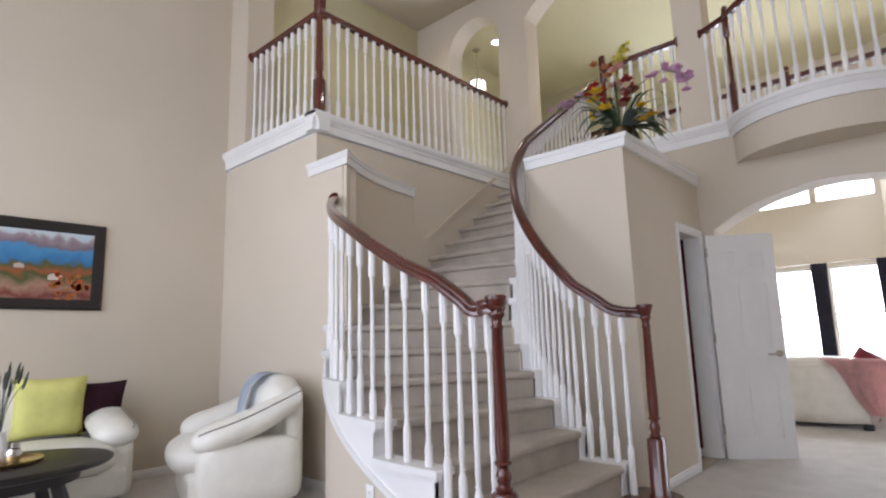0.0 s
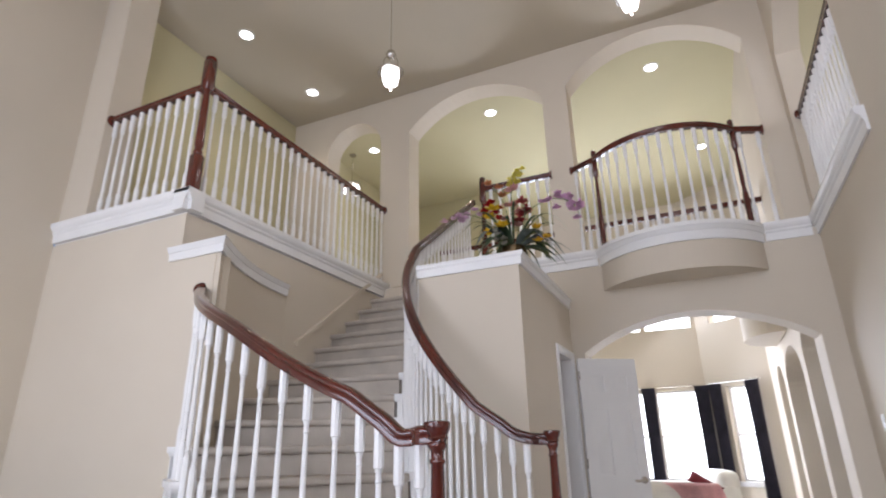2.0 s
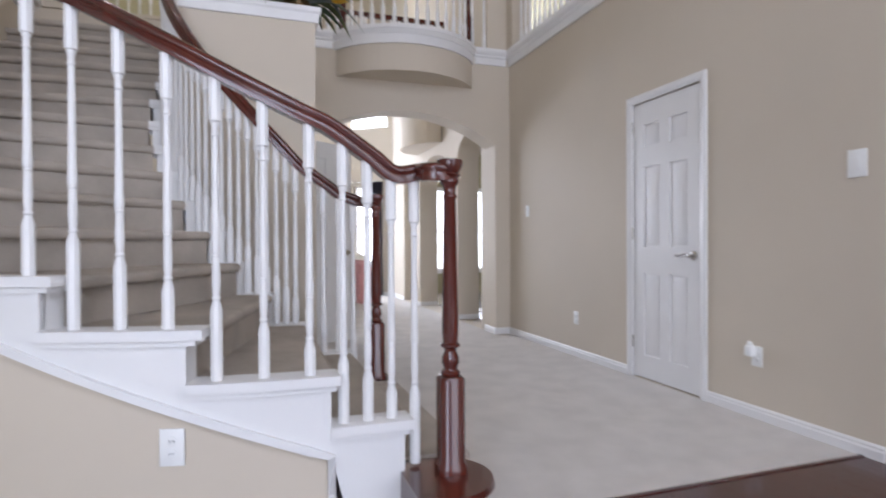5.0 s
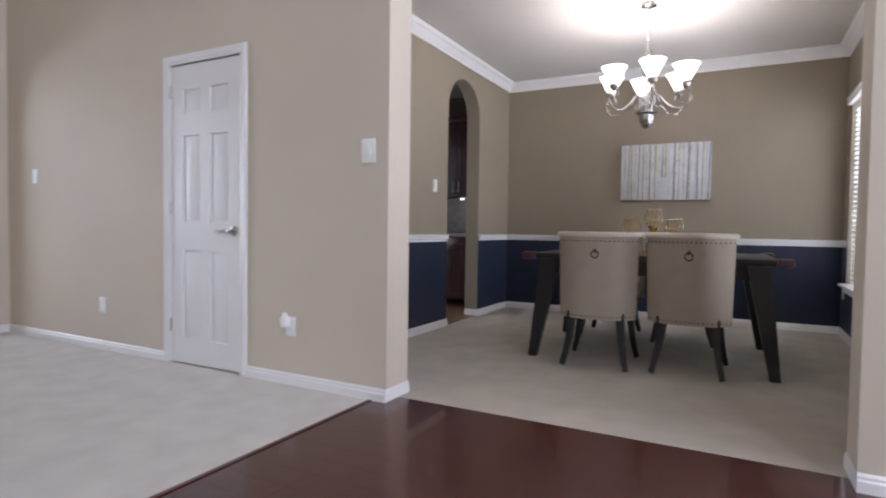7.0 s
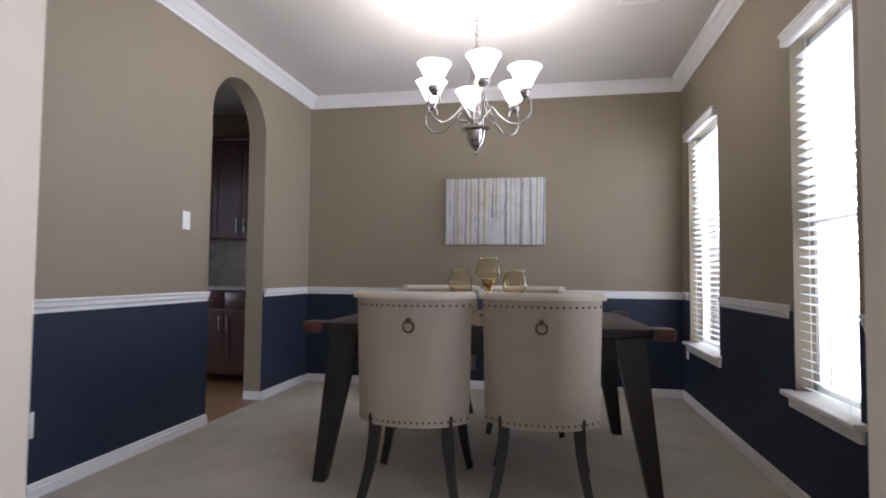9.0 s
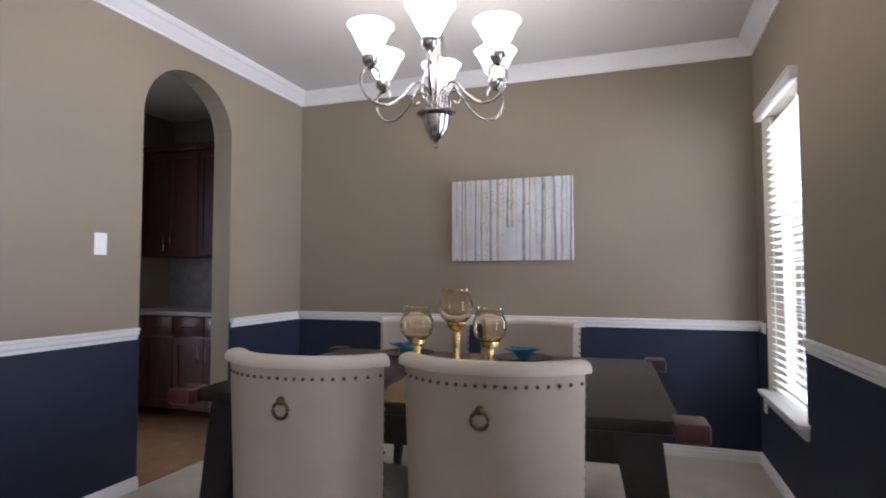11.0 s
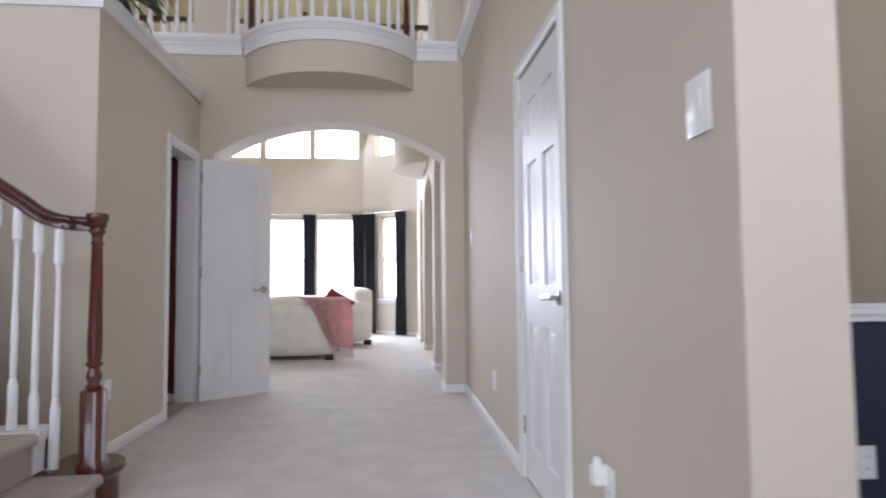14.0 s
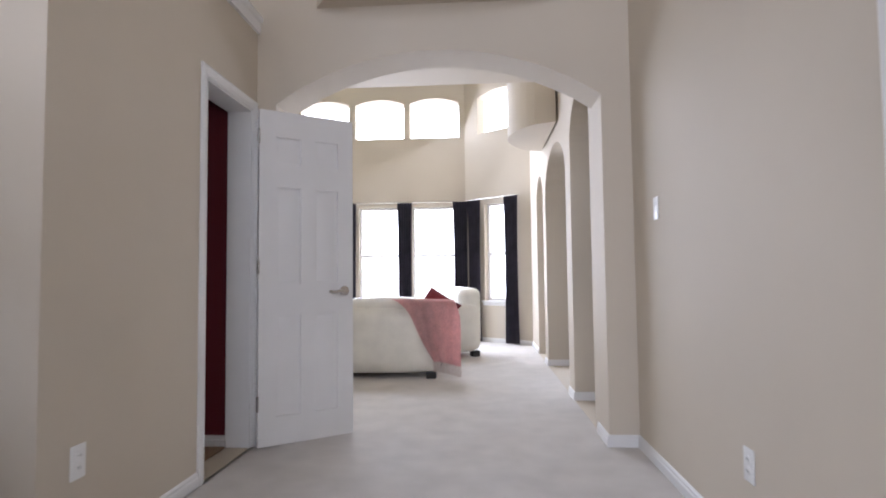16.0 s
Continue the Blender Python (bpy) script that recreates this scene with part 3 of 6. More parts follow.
bm = B()
prism(bm, corner_ring(0, 0), corner_ring(2.57, 0))
setting("wall_stair_corner", bm, PAINT)
bm = B()
prism(bm, corner_ring(2.57, 0.02), corner_ring(2.63, 0.025))
prism(bm, corner_ring(2.63, 0.03), corner_ring(2.67, 0.045))
setting("trim_corner_ledge", bm, TRIM)
bm = B()
sweep(bm, [Vector((LOFT_X + 0.012, y, RISE * (11 + (y - 3.98) / 0.25) + 0.22)) for y in steps(3.93, 5.43, 6)], [(-0.012, -0.02), (0.012, -0.02), (0.012, 0.02), (-0.012, 0.02)])
setting("trim_stair_skirt", bm, PAINT)


# ---- rails ----
RAILP = [(-0.026, -0.03), (0.026, -0.03), (0.03, -0.012), (0.024, 0.002), (0.033, 0.014), (0.028, 0.028), (0.012, 0.036), (-0.012, 0.036), (-0.028, 0.028), (-0.033, 0.014), (-0.024, 0.002), (-0.03, -0.012)]


def baluster_mesh(h, head=0.15, turned=0.64):
    """A square foot, a turned shaft of one length and a square head."""
    bm = B()
    t1 = h - head
    t0 = max(0.09, t1 - turned)
    L = t1 - t0
    prof = [(0.019, 0), (0.019, t0), (0.0115, t0 + 0.032), (0.0152, t0 + 0.036), (0.0152, t0 + 0.042), (0.0115, t0 + 0.047), (0.015, t0 + 0.09), (0.0125, t0 + 0.28 * L), (0.0155, t0 + 0.285 * L), (0.0125, t0 + 0.295 * L), (0.0155, t0 + 0.305 * L), (0.0155, t0 + 0.34 * L), (0.0135, t0 + 0.40 * L), (0.0105, t1 - 0.055), (0.0145, t1 - 0.05), (0.0112, t1 - 0.042), (0.0112, t1 - 0.018), (0.0148, t1 - 0.013), (0.0148, t1 - 0.004), (0.019, t1), (0.019, h)]
    lathe(bm, prof, 8, None, (0, 1, len(prof) - 2, len(prof) - 1))
    bmesh.ops.recalc_face_normals(bm, faces=bm.faces)
    me = bpy.data.meshes.new("baluster")
    bm.to_mesh(me)
    bm.free()
    me.materials.append(TRIM)
    me.shade_smooth()
    me.set_sharp_from_angle(angle=radians(35))
    return me


BAL = {}


def baluster(parent, at, h):
    key = round(h, 2)
    if key not in BAL:
        BAL[key] = baluster_mesh(key)
    ob = new("baluster", BAL[key])
    ob.location, ob.parent = at, parent
    return ob


def newel(parent, at, h, block=0.35, fat=1.0):
    """A cherry newel: square block, turned shaft, moulded cap."""
    bm = B()
    w = 0.045 * fat
    t = block
    lathe(bm, [(w + 0.008, 0), (w + 0.008, 0.03), (w, 0.04), (w, t - 0.01), (w - 0.008, t)], 16, None, (0, 1, 2, 3, 4))
    lathe(bm, [(0.028, t - 0.002), (0.036, t + 0.006), (0.036, t + 0.014), (0.026, t + 0.022), (0.025, t + 0.03), (0.033, t + 0.05), (0.031, t + 0.07), (0.022, t + 0.09), (0.024, t + 0.1), (0.036, t + 0.107), (0.036, t + 0.115), (0.027, t + 0.122), (0.031, t + 0.16), (0.031, t + 0.2), (0.023, h - 0.145), (0.028, h - 0.14), (0.028, h - 0.132), (0.022, h - 0.126), (0.024, h - 0.1), (0.035, h - 0.086), (0.035, h - 0.078), (0.03, h - 0.07), (0.042, h - 0.058), (0.036, h - 0.05), (0.046, h - 0.03), (0.05, h - 0.012), (0.047, h - 0.003), (0.036, h)], 20)
    ob = part("newel_post", bm, CHERRY, parent, "turned cherry newel post", 50)
    ob.location = at
    return ob


def top_newel(parent, at, h, w=0.045):
    bm = B()
    lathe(bm, [(w, 0), (w, 0.33), (w - 0.012, 0.35)], 16, None, (0, 1, 2))
    f = w / 0.047
    lathe(bm, [(0.03 * f, 0.34), (0.042 * f, 0.37), (0.03 * f, 0.39), (0.04 * f, 0.44), (0.032 * f, h - 0.42), (0.026 * f, h - 0.36), (0.036 * f, h - 0.34), (0.03 * f, h - 0.32)], 16)
    lathe(bm, [(w - 0.012, h - 0.33), (w, h - 0.31), (w, h - 0.05), (w - 0.01, h - 0.04)], 16, None, (0, 1, 2, 3))
    lathe(bm, [(0.03 * f, h - 0.045), (0.05 * f, h - 0.03), (0.05 * f, h - 0.015), (0.03 * f, h)], 16)
    ob = part("newel_post", bm, CHERRY, parent, "square-headed cherry newel post", 50)
    ob.location = at
    return ob


def rosette(parent, at, along):
    bm = B()
    lathe(bm, [(0.055, 0), (0.055, 0.012), (0.04, 0.022)], 16, Vector((0, 0, 1)).rotation_difference(Vector(along)).to_matrix().to_4x4())
    ob = part("rosette", bm, CHERRY, parent)
    ob.location = at


def rail_z(k, w=0.0):
    """Height of the handrail; on the outer side it starts lower over the first steps."""
    f = min(1.0, max(0.0, (k - 3.0) / 2.2))
    return RISE * k + (0.925 if w < 0.5 else 0.885 + 0.085 * f * f * (3 - 2 * f))


def flight_rail(name, w, n0, last, start, label):
    r = thing(name, (0, 0, 0), label, "stair railing", "stair railings")
    zt = 1.262
    pts = curve_pts([Vector((start.x + 0.02, start.y, zt)), Vector((start.x - 0.07, start.y, zt)), stair(1.75, w, zt + 0.006), stair(2.1, w, rail_z(2.1, w) - 0.004), stair(2.4, w, rail_z(2.4, w))], 6)[:-1]
    pts += [stair(q, w, rail_z(q, w)) for q in steps(2.4, last, int((last - 2.4) * 8))]
    bm = B()
    sweep(bm, pts, RAILP)
    part("handrail", bm, CHERRY, r, "glossy cherry handrail", 60)
    newel(r, (start.x, start.y, 0.172), 1.312 - 0.172)
    for i in range(1, int((last - 1.48) * 3)):
        q = 1.48 + i / 3
        base = RISE * int(q) + (0.004 if q >= 2 else 0.006)
        top = zt - 0.03 if q < 1.9 else rail_z(q, w) - 0.028
        baluster(r, stair(q, w, base), top - base)
    return r


left_rail = flight_rail("stair_railing", SW - 0.01, 0, 7.4, Vector((-1.333, 1.715, 0)), "curved cherry handrail with white turned balusters on the outer side")
rosette(left_rail, stair(7.4, SW - 0.01, rail_z(7.4, SW)), stair(7.2, SW - 0.01) - stair(7.4, SW - 0.01))
right_rail = flight_rail("stair_railing", 0.02, 0, 16.75, Vector((-1.298, 3.197, 0)), "long curved cherry handrail with white turned balusters, inner side")

RT = 4.145


def level_rail(parent, a, b, zf, gap=0.108, rz=RT, inset=(0.06, 0.06)):
    """A level rail with its balusters from a to b."""
    a, b = Vector(a), Vector(b)
    bm = B()
    sweep(bm, [Vector((a.x, a.y, rz)), Vector(((a.x + b.x) / 2, (a.y + b.y) / 2, rz)), Vector((b.x, b.y, rz))], RAILP)
    part("handrail", bm, CHERRY, parent, "", 60)
    L = (b - a).length
    n = max(1, int((L - inset[0] - inset[1]) / gap))
    for i in range(n + 1):
        p = a.lerp(b, (inset[0] + (L - inset[0] - inset[1]) * i / n) / L)
        baluster(parent, (p.x, p.y, zf), rz - 0.03 - zf)


CAPZ = UP + 0.075
loft_rail = thing("loft_railing", (0, 0, 0), "cherry rail with white balusters round the loft edge", "railing", "upper railings")
lx, ly = LOFT_X - 0.05, LOFT_Y + 0.06
top_newel(loft_rail, (lx, ly, CAPZ), 1.30)
level_rail(loft_rail, (lx - 0.04, ly), (-5.05, ly), CAPZ)
level_rail(loft_rail, (lx, ly + 0.04), (lx, UP_Y + 0.02), CAPZ)
rosette(loft_rail, (-5.055, ly, RT), (1, 0, 0))
rosette(loft_rail, (lx, UP_Y, RT), (0, -1, 0))
land_rail = thing("landing_railing", (0, 0, 0), "short cherry rail with white balusters above the plant shelf", "railing", "upper railings")
top_newel(land_rail, (-2.50, ARCH_Y + 0.07, CAPZ - 0.06), 1.22, 0.034)
level_rail(land_rail, (-2.46, ARCH_Y + 0.07), (-1.66, ARCH_Y + 0.07), CAPZ)
rosette(land_rail, (-1.655, ARCH_Y + 0.07, RT), (-1, 0, 0))

# bowed balcony
BX0, BX1 = -1.22, 0.25


def bow(u, out):
    """A place on the balcony's bowed front, u from 0 to 1."""
    c, h, d = (BX0 + BX1) / 2, (BX1 - BX0) / 2 + out, 0.42 + out
    r = (h * h + d * d) / (2 * d)
    a = math.asin(h / r)
    t = -a + 2 * a * u
    return Vector((c + r * math.sin(t), ARCH_Y - d + r - r * math.cos(t), 0))


def bow_solid(bm, z0, z1, out0, out1=None):
    out1 = out0 if out1 is None else out1
    ra = [bow(u, out0) + Vector((0, 0, z0)) for u in steps(0, 1, 24)] + [Vector((BX1 + out0, ARCH_Y + 0.01, z0)), Vector((BX0 - out0, ARCH_Y + 0.01, z0))]
    rb = [bow(u, out1) + Vector((0, 0, z1)) for u in steps(0, 1, 24)] + [Vector((BX1 + out1, ARCH_Y + 0.01, z1)), Vector((BX0 - out1, ARCH_Y + 0.01, z1))]
    prism(bm, ra, rb)


bm = B()
bow_solid(bm, 2.70, UP - 0.11, 0.0)
setting("balcony_body", bm, PAINT)
bm = B()
bow_solid(bm, UP - 0.11, UP - 0.02, 0.02)
bow_solid(bm, UP - 0.02, UP + 0.02, 0.03, 0.05)
bow_solid(bm, UP + 0.02, UP + 0.06, 0.06)
setting("trim_balcony", bm, TRIM)


def fascia(a, b, name):
    """White moulded edge band along a wall top, proud of it; runs from a to b with the open side on its right."""
    bm = B()
    prof = [(-0.10, -0.10), (0.018, -0.10), (0.02, -0.03), (0.032, -0.015), (0.032, 0.0), (0.05, 0.02), (0.06, 0.04), (0.06, 0.07), (-0.10, 0.07)]
    sweep(bm, [Vector(p) + Vector((0, 0, UP)) for p in (a, b)], prof)
    setting(name, bm, TRIM)


fascia((LIV_X + 0.002, LOFT_Y, 0.002), (LOFT_X + 0.061, LOFT_Y, 0.002), "trim_loft_front")
fascia((LOFT_X, LOFT_Y - 0.06, 0), (LOFT_X, ARCH_Y + 0.1, 0), "trim_loft_side")
fascia((-2.5, ARCH_Y, 0), (BX0 - 0.03, ARCH_Y, 0), "trim_bridge_west")
fascia((BX1 + 0.03, ARCH_Y, 0), (HALL_X - 0.05, ARCH_Y, 0), "trim_bridge_east")
fascia((HALL_X, ARCH_Y + 0.06, 0.003), (HALL_X, 3.54, 0.003), "trim_upper_sill")
bm = B()
slab(bm, rect(BX0 + 0.05, ARCH_Y + 0.02, HALL_X - 0.01, UP_Y + 0.3), [], "z", UP + 0.002, UP + 0.062)
setting("bridge_curb", bm, TRIM)

balcony_rail = thing("balcony_railing", (0, 0, 0), "bowed cherry rail with white balusters on the bow-front balcony", "railing", "upper railings")
pl, pr = bow(0.045, -0.02), bow(0.955, -0.02)
for p in (pl, pr):
    top_newel(balcony_rail, (p.x, p.y, UP + 0.06), 1.13, 0.026)
bm = B()
sweep(bm, [Vector((bow(u, -0.02).x, bow(u, -0.02).y, RT)) for u in steps(0.045, 0.955, 20)], RAILP)
part("handrail", bm, CHERRY, balcony_rail, "", 60)
for u in steps(0.11, 0.89, 12):
    baluster(balcony_rail, (bow(u, -0.02).x, bow(u, -0.02).y, UP + 0.06), RT - 0.03 - UP - 0.06)
level_rail(balcony_rail, (pl.x, pl.y), (-1.44, ARCH_Y + 0.09), UP + 0.062, 0.1)
level_rail(balcony_rail, (pr.x, pr.y), (0.465, ARCH_Y + 0.06), UP + 0.062, 0.1)
rosette(balcony_rail, (-1.445, ARCH_Y + 0.09, RT), (1, 0, 0))
rosette(balcony_rail, (0.47, ARCH_Y + 0.06, RT), (-1, 0, 0))
far_rail = thing("bridge_railing", (0, 0, 0), "cherry rail with white balusters on the far side of the bridge", "railing", "upper railings")
level_rail(far_rail, (-3.78, UP_Y + 1.55), (0.6, UP_Y + 1.55), UP + 0.002, 0.115, 4.02)
top_newel(far_rail, (-0.95, UP_Y + 1.55, UP + 0.002), 1.1, 0.026)
east_rail = thing("upper_railing", (0, 0, 0), "cherry rail with white balusters in the upper wall opening", "railing", "upper railings")
level_rail(east_rail, (HALL_X + 0.08, 5.40), (HALL_X + 0.08, 3.60), UP + 0.09, 0.1)
rosette(east_rail, (HALL_X + 0.08, 5.39, RT), (0, -1, 0))

# plant shelf: white cap round its two open sides and its top
bm = B()
prof = [(-0.12, 0.0), (0.02, 0.0), (0.022, 0.06), (0.034, 0.075), (0.034, 0.105), (-0.12, 0.105)]
sweep(bm, [Vector(p) for p in ((-2.47, SHELF_Y, 2.55), (SHELF_X, SHELF_Y, 2.55), (SHELF_X, ARCH_Y, 2.55))], prof)
setting("trim_plant_shelf", bm, TRIM)
bm = B()
slab(bm, rect(-2.46, SHELF_Y + 0.02, SHELF_X - 0.02, ARCH_Y - 0.002), [], "z", 2.562, 2.64)
setting("plant_shelf", bm, TRIM)


# ---- doors, casings, boards ----
def casing(bm, y0, y1, z1, x, side):
    """Moulded door casing round an opening in a wall of constant x; side: which way it faces."""
    w = 0.058
    prof = [(0, 0), (w, 0), (w, 0.012), (w * 0.75, 0.02), (w * 0.35, 0.016), (w * 0.2, 0.01), (0, 0.008)]
    path = [(y0, 0), (y0, z1), (y1, z1), (y1, 0)]
    rings = []
    for n, (y, z) in enumerate(path):
        dy = -1 if n < 2 else 1
        ring = []
        for u, v in prof:
            zz = z + (u if n in (1, 2) else 0)
            ring.append(bm.verts.new((x + side * v, y + dy * u, zz)))
        rings.append(ring)
    for r, q in zip(rings, rings[1:]):
        for j in range(len(prof)):
            bm.faces.new((r[j], r[(j + 1) % len(prof)], q[(j + 1) % len(prof)], q[j]))
    bm.faces.new(rings[0])
    bm.faces.new(rings[-1][::-1])


def panel_door(name, width, height, m, label, knob_side):
    """A six-panel door leaf, hinged at its local origin, its width along x."""
    d = new(name)
    d.matrix_world = m
    tagged(d, label, "door", kind="structure")
    bm = B()
    st, mid = 0.105 * width / 0.61, 0.09 * width / 0.61
    c0, c1 = st, (width - mid) / 2
    cols = [(st, (width - mid) / 2), ((width + mid) / 2, width - st)]
    rows = [(0.18, 0.785), (0.97, 1.56), (1.70, 1.87)]
    holes = [rect(a, z0, b, z1) for a, b in cols for z0, z1 in rows]
    slab(bm, rect(0, 0.012, width, height), holes, "y", -0.0175, 0.0175)
    part("leaf", bm, TRIM, d)
    for a, b in cols:
        for z0, z1 in rows:
            bm = B()
            box(bm, a, -0.004, z0, b, 0.004, z1)
            for s in (-1, 1):
                g = 0.028
                vo = [bm.verts.new((u, s * 0.0042, v)) for u, v in rect(a + 0.016, z0 + 0.016, b - 0.016, z1 - 0.016)]
                vi = [bm.verts.new((u, s * 0.0125, v)) for u, v in rect(a + g + 0.016, z0 + g + 0.016, b - g - 0.016, z1 - g - 0.016)]
                for j in range(4):
                    bm.faces.new((vo[j], vo[(j + 1) % 4], vi[(j + 1) % 4], vi[j]))
                bm.faces.new(vi)
            part("panel", bm, TRIM, d)
    kx = width - 0.06 if knob_side > 0 else 0.06
    for s in (-1, 1):
        bm = B()
        lathe(bm, [(0.032, 0.0), (0.032, 0.006), (0.024, 0.012), (0.011, 0.014), (0.011, 0.045), (0.014, 0.05), (0.0, 0.052)], 16, pose(kx, s * 0.0175, 0.92, 90 if s < 0 else -90, 0, 0))
        dx = -1 if knob_side > 0 else 1
        sweep(bm, [Vector((kx + dx * q, s * (0.0175 + 0.043), 0.92 + 0.006 * math.sin(q * 55))) for q in (-0.012, 0.03, 0.06, 0.09, 0.115)], [(-0.006, -0.009), (0.006, -0.009), (0.007, 0), (0.006, 0.009), (-0.006, 0.009), (-0.007, 0)])
        part("door_handle", bm, NICKEL, d, "satin nickel lever handle")
    for z in (0.22, 1.03, 1.82):
        bm = B()
        lathe(bm, [(0.007, 0), (0.007, 0.09)], 10, pose(-0.004, -0.02, z))
        part("hinge", bm, NICKEL, d)
    return d


bm = B()
casing(bm, 2.655, 3.335, 2.04, HALL_X, -1)
setting("trim_closet_casing", bm, TRIM)
bm = B()
casing(bm, 4.83, 5.40, 2.04, SHELF_X, 1)
box(bm, SHELF_X - 0.145, 4.83, 0, SHELF_X + 0.002, 4.845, 2.04)
box(bm, SHELF_X - 0.145, 5.385, 0, SHELF_X + 0.002, 5.40, 2.04)
box(bm, SHELF_X - 0.145, 4.845, 2.025, SHELF_X + 0.002, 5.385, 2.04)
setting("trim_office_casing", bm, TRIM)
bm = B()
box(bm, HALL_X - 0.002, 2.64, 0, HALL_X + 0.1, 2.657, 2.05)
box(bm, HALL_X - 0.002, 3.333, 0, HALL_X + 0.1, 3.35, 2.05)
setting("trim_closet_jamb", bm, TRIM)
panel_door("door_1", 0.67, 2.03, pose(HALL_X + 0.022, 3.33, 0, 0, 0, -90), "closed white six-panel closet door with a lever handle", 1)
panel_door("door_2", 0.60, 2.03, pose(SHELF_X + 0.06, 5.36, 0, 0, 0, 36), "open white six-panel office door standing ajar", 1)


def baseboard(name, pts):
    """Board along pts with its face to the right of the way."""
    bm = B()
    sweep(bm, [Vector((x, y, 0.0)) for x, y in pts], [(-0.004, 0.0), (0.013, 0.0), (0.013, 0.042), (0.009, 0.05), (0.009, 0.06), (0.003, 0.07), (-0.004, 0.07)])
    setting(name, bm, TRIM)


baseboard("baseboard_hall_1", [(HALL_X, ARCH_Y), (HALL_X, 3.395)])
baseboard("baseboard_hall_2", [(HALL_X, 2.597), (HALL_X, JAMB_N), (0.92, JAMB_N), (0.92, DIN_Y1)])
baseboard("baseboard_pier", [(0.525, ARCH_Y + 0.3), (0.525, ARCH_Y), (HALL_X, ARCH_Y)])
baseboard("baseboard_office_far", [(-2.39, 5.405), (-1.75, 5.405)])
baseboard("baseboard_office_1", [(SHELF_X, SHELF_Y), (SHELF_X, 4.77)])
baseboard("baseboard_foyer_south", [(0.92, DIN_Y0), (0.92, JAMB_S), (HALL_X, JAMB_S), (HALL_X, FRONT_Y)])
baseboard("baseboard_dining_north_1", [(0.92, DIN_Y1), (3.05, DIN_Y1), (3.05, DIN_Y1 + 0.145)])
baseboard("baseboard_dining_north_2", [(3.79, DIN_Y1 + 0.145), (3.79, DIN_Y1), (DIN_X1, DIN_Y1), (DIN_X1, DIN_Y0), (0.92, DIN_Y0)])
baseboard("baseboard_living", [(LIV_X, FRONT_Y), (LIV_X, LOFT_Y), (LOFT_X + 0.2, LOFT_Y)])
baseboard("baseboard_great_1", [(0.53, 6.98), (0.53, 6.72), (0.83, 6.72)])
baseboard("baseboard_great_2", [(0.53, 8.75), (0.53, 8.5), (0.83, 8.5)])
baseboard("baseboard_great_3", [(-5.6, GREAT_Y), (-0.45, GREAT_Y), (0.53, 10.37), (0.53, 9.5)])

# dining trim: crown, chair rail, navy wainscot paint
bm = B()
cr = [(0.0, -0.105), (0.012, -0.105), (0.016, -0.09), (0.03, -0.075), (0.06, -0.04), (0.075, -0.03), (0.085, -0.012), (0.085, 0.0), (0.0, 0.0)]
sweep(bm, [Vector((x, y, DIN_Z - 0.001)) for x, y in ((0.92, DIN_Y1), (DIN_X1, DIN_Y1), (DIN_X1, DIN_Y0), (0.92, DIN_Y0))], cr)
setting("trim_crown", bm, TRIM)
RAIL = [(0.0, -0.035), (0.01, -0.035), (0.012, -0.018), (0.022, -0.006), (0.024, 0.012), (0.03, 0.02), (0.03, 0.03), (0.0, 0.03)]


def chair_rail(name, pts):
    bm = B()
    sweep(bm, [Vector((x, y, 0.868)) for x, y in pts], RAIL)
    setting(name, bm, TRIM)


chair_rail("trim_chair_rail_1", [(0.92, 1.6), (0.92, DIN_Y1), (3.03, DIN_Y1)])
chair_rail("trim_chair_rail_2", [(3.81, DIN_Y1), (DIN_X1, DIN_Y1), (DIN_X1, DIN_Y0), (4.45, DIN_Y0)])
chair_rail("trim_chair_rail_3", [(3.57, DIN_Y0), (2.51, DIN_Y0)])
chair_rail("trim_chair_rail_4", [(1.85, DIN_Y0), (0.92, DIN_Y0)])
e = 0.003
for n, (p, q, ax) in enumerate((((0.92, 3.05), (DIN_Y1 - e, DIN_Y1 + 0.0), "y"), ((3.79, DIN_X1), (DIN_Y1 - e, DIN_Y1 + 0.0), "y"), ((DIN_Y0, DIN_Y1 - e), (DIN_X1 - e, DIN_X1), "x"))):
    bm = B()
    slab(bm, rect(p[0], 0.0, p[1], 0.87), [], ax, q[0], q[1] - 0.0005)
    setting(f"wainscot_{n + 1}", bm, NAVY, "navy painted lower wall")
bm = B()
slab(bm, [(0.925, 0), (DIN_X1 - e, 0), (DIN_X1 - e, 0.87), (4.42, 0.87), (4.42, 0.5), (3.62, 0.5), (3.62, 0.87), (2.46, 0.87), (2.46, 0.5), (1.90, 0.5), (1.90, 0.87), (0.925, 0.87)], [], "y", DIN_Y0 + 0.0005, DIN_Y0 + e)
setting("wainscot_4", bm, NAVY, "navy painted lower wall")
bm = B()
slab(bm, rect(JAMB_N + 0.001, 0.0, DIN_Y1 - e, 0.87), [], "x", 0.9205, 0.923)
setting("wainscot_5", bm, NAVY, "navy painted lower wall")

# ---- dark wood floor of the foyer, board by board ----
rng = random.Random(4)
bm = B()
slab(bm, rect(-2.6, FRONT_Y, 0.82, 1.635), [], "z", -0.02, -0.012)
foyer_floor = setting("floor_wood", bm, FLOORWOOD, "dark cherry plank floor of the foyer with a satin gloss")
PLANK = {}


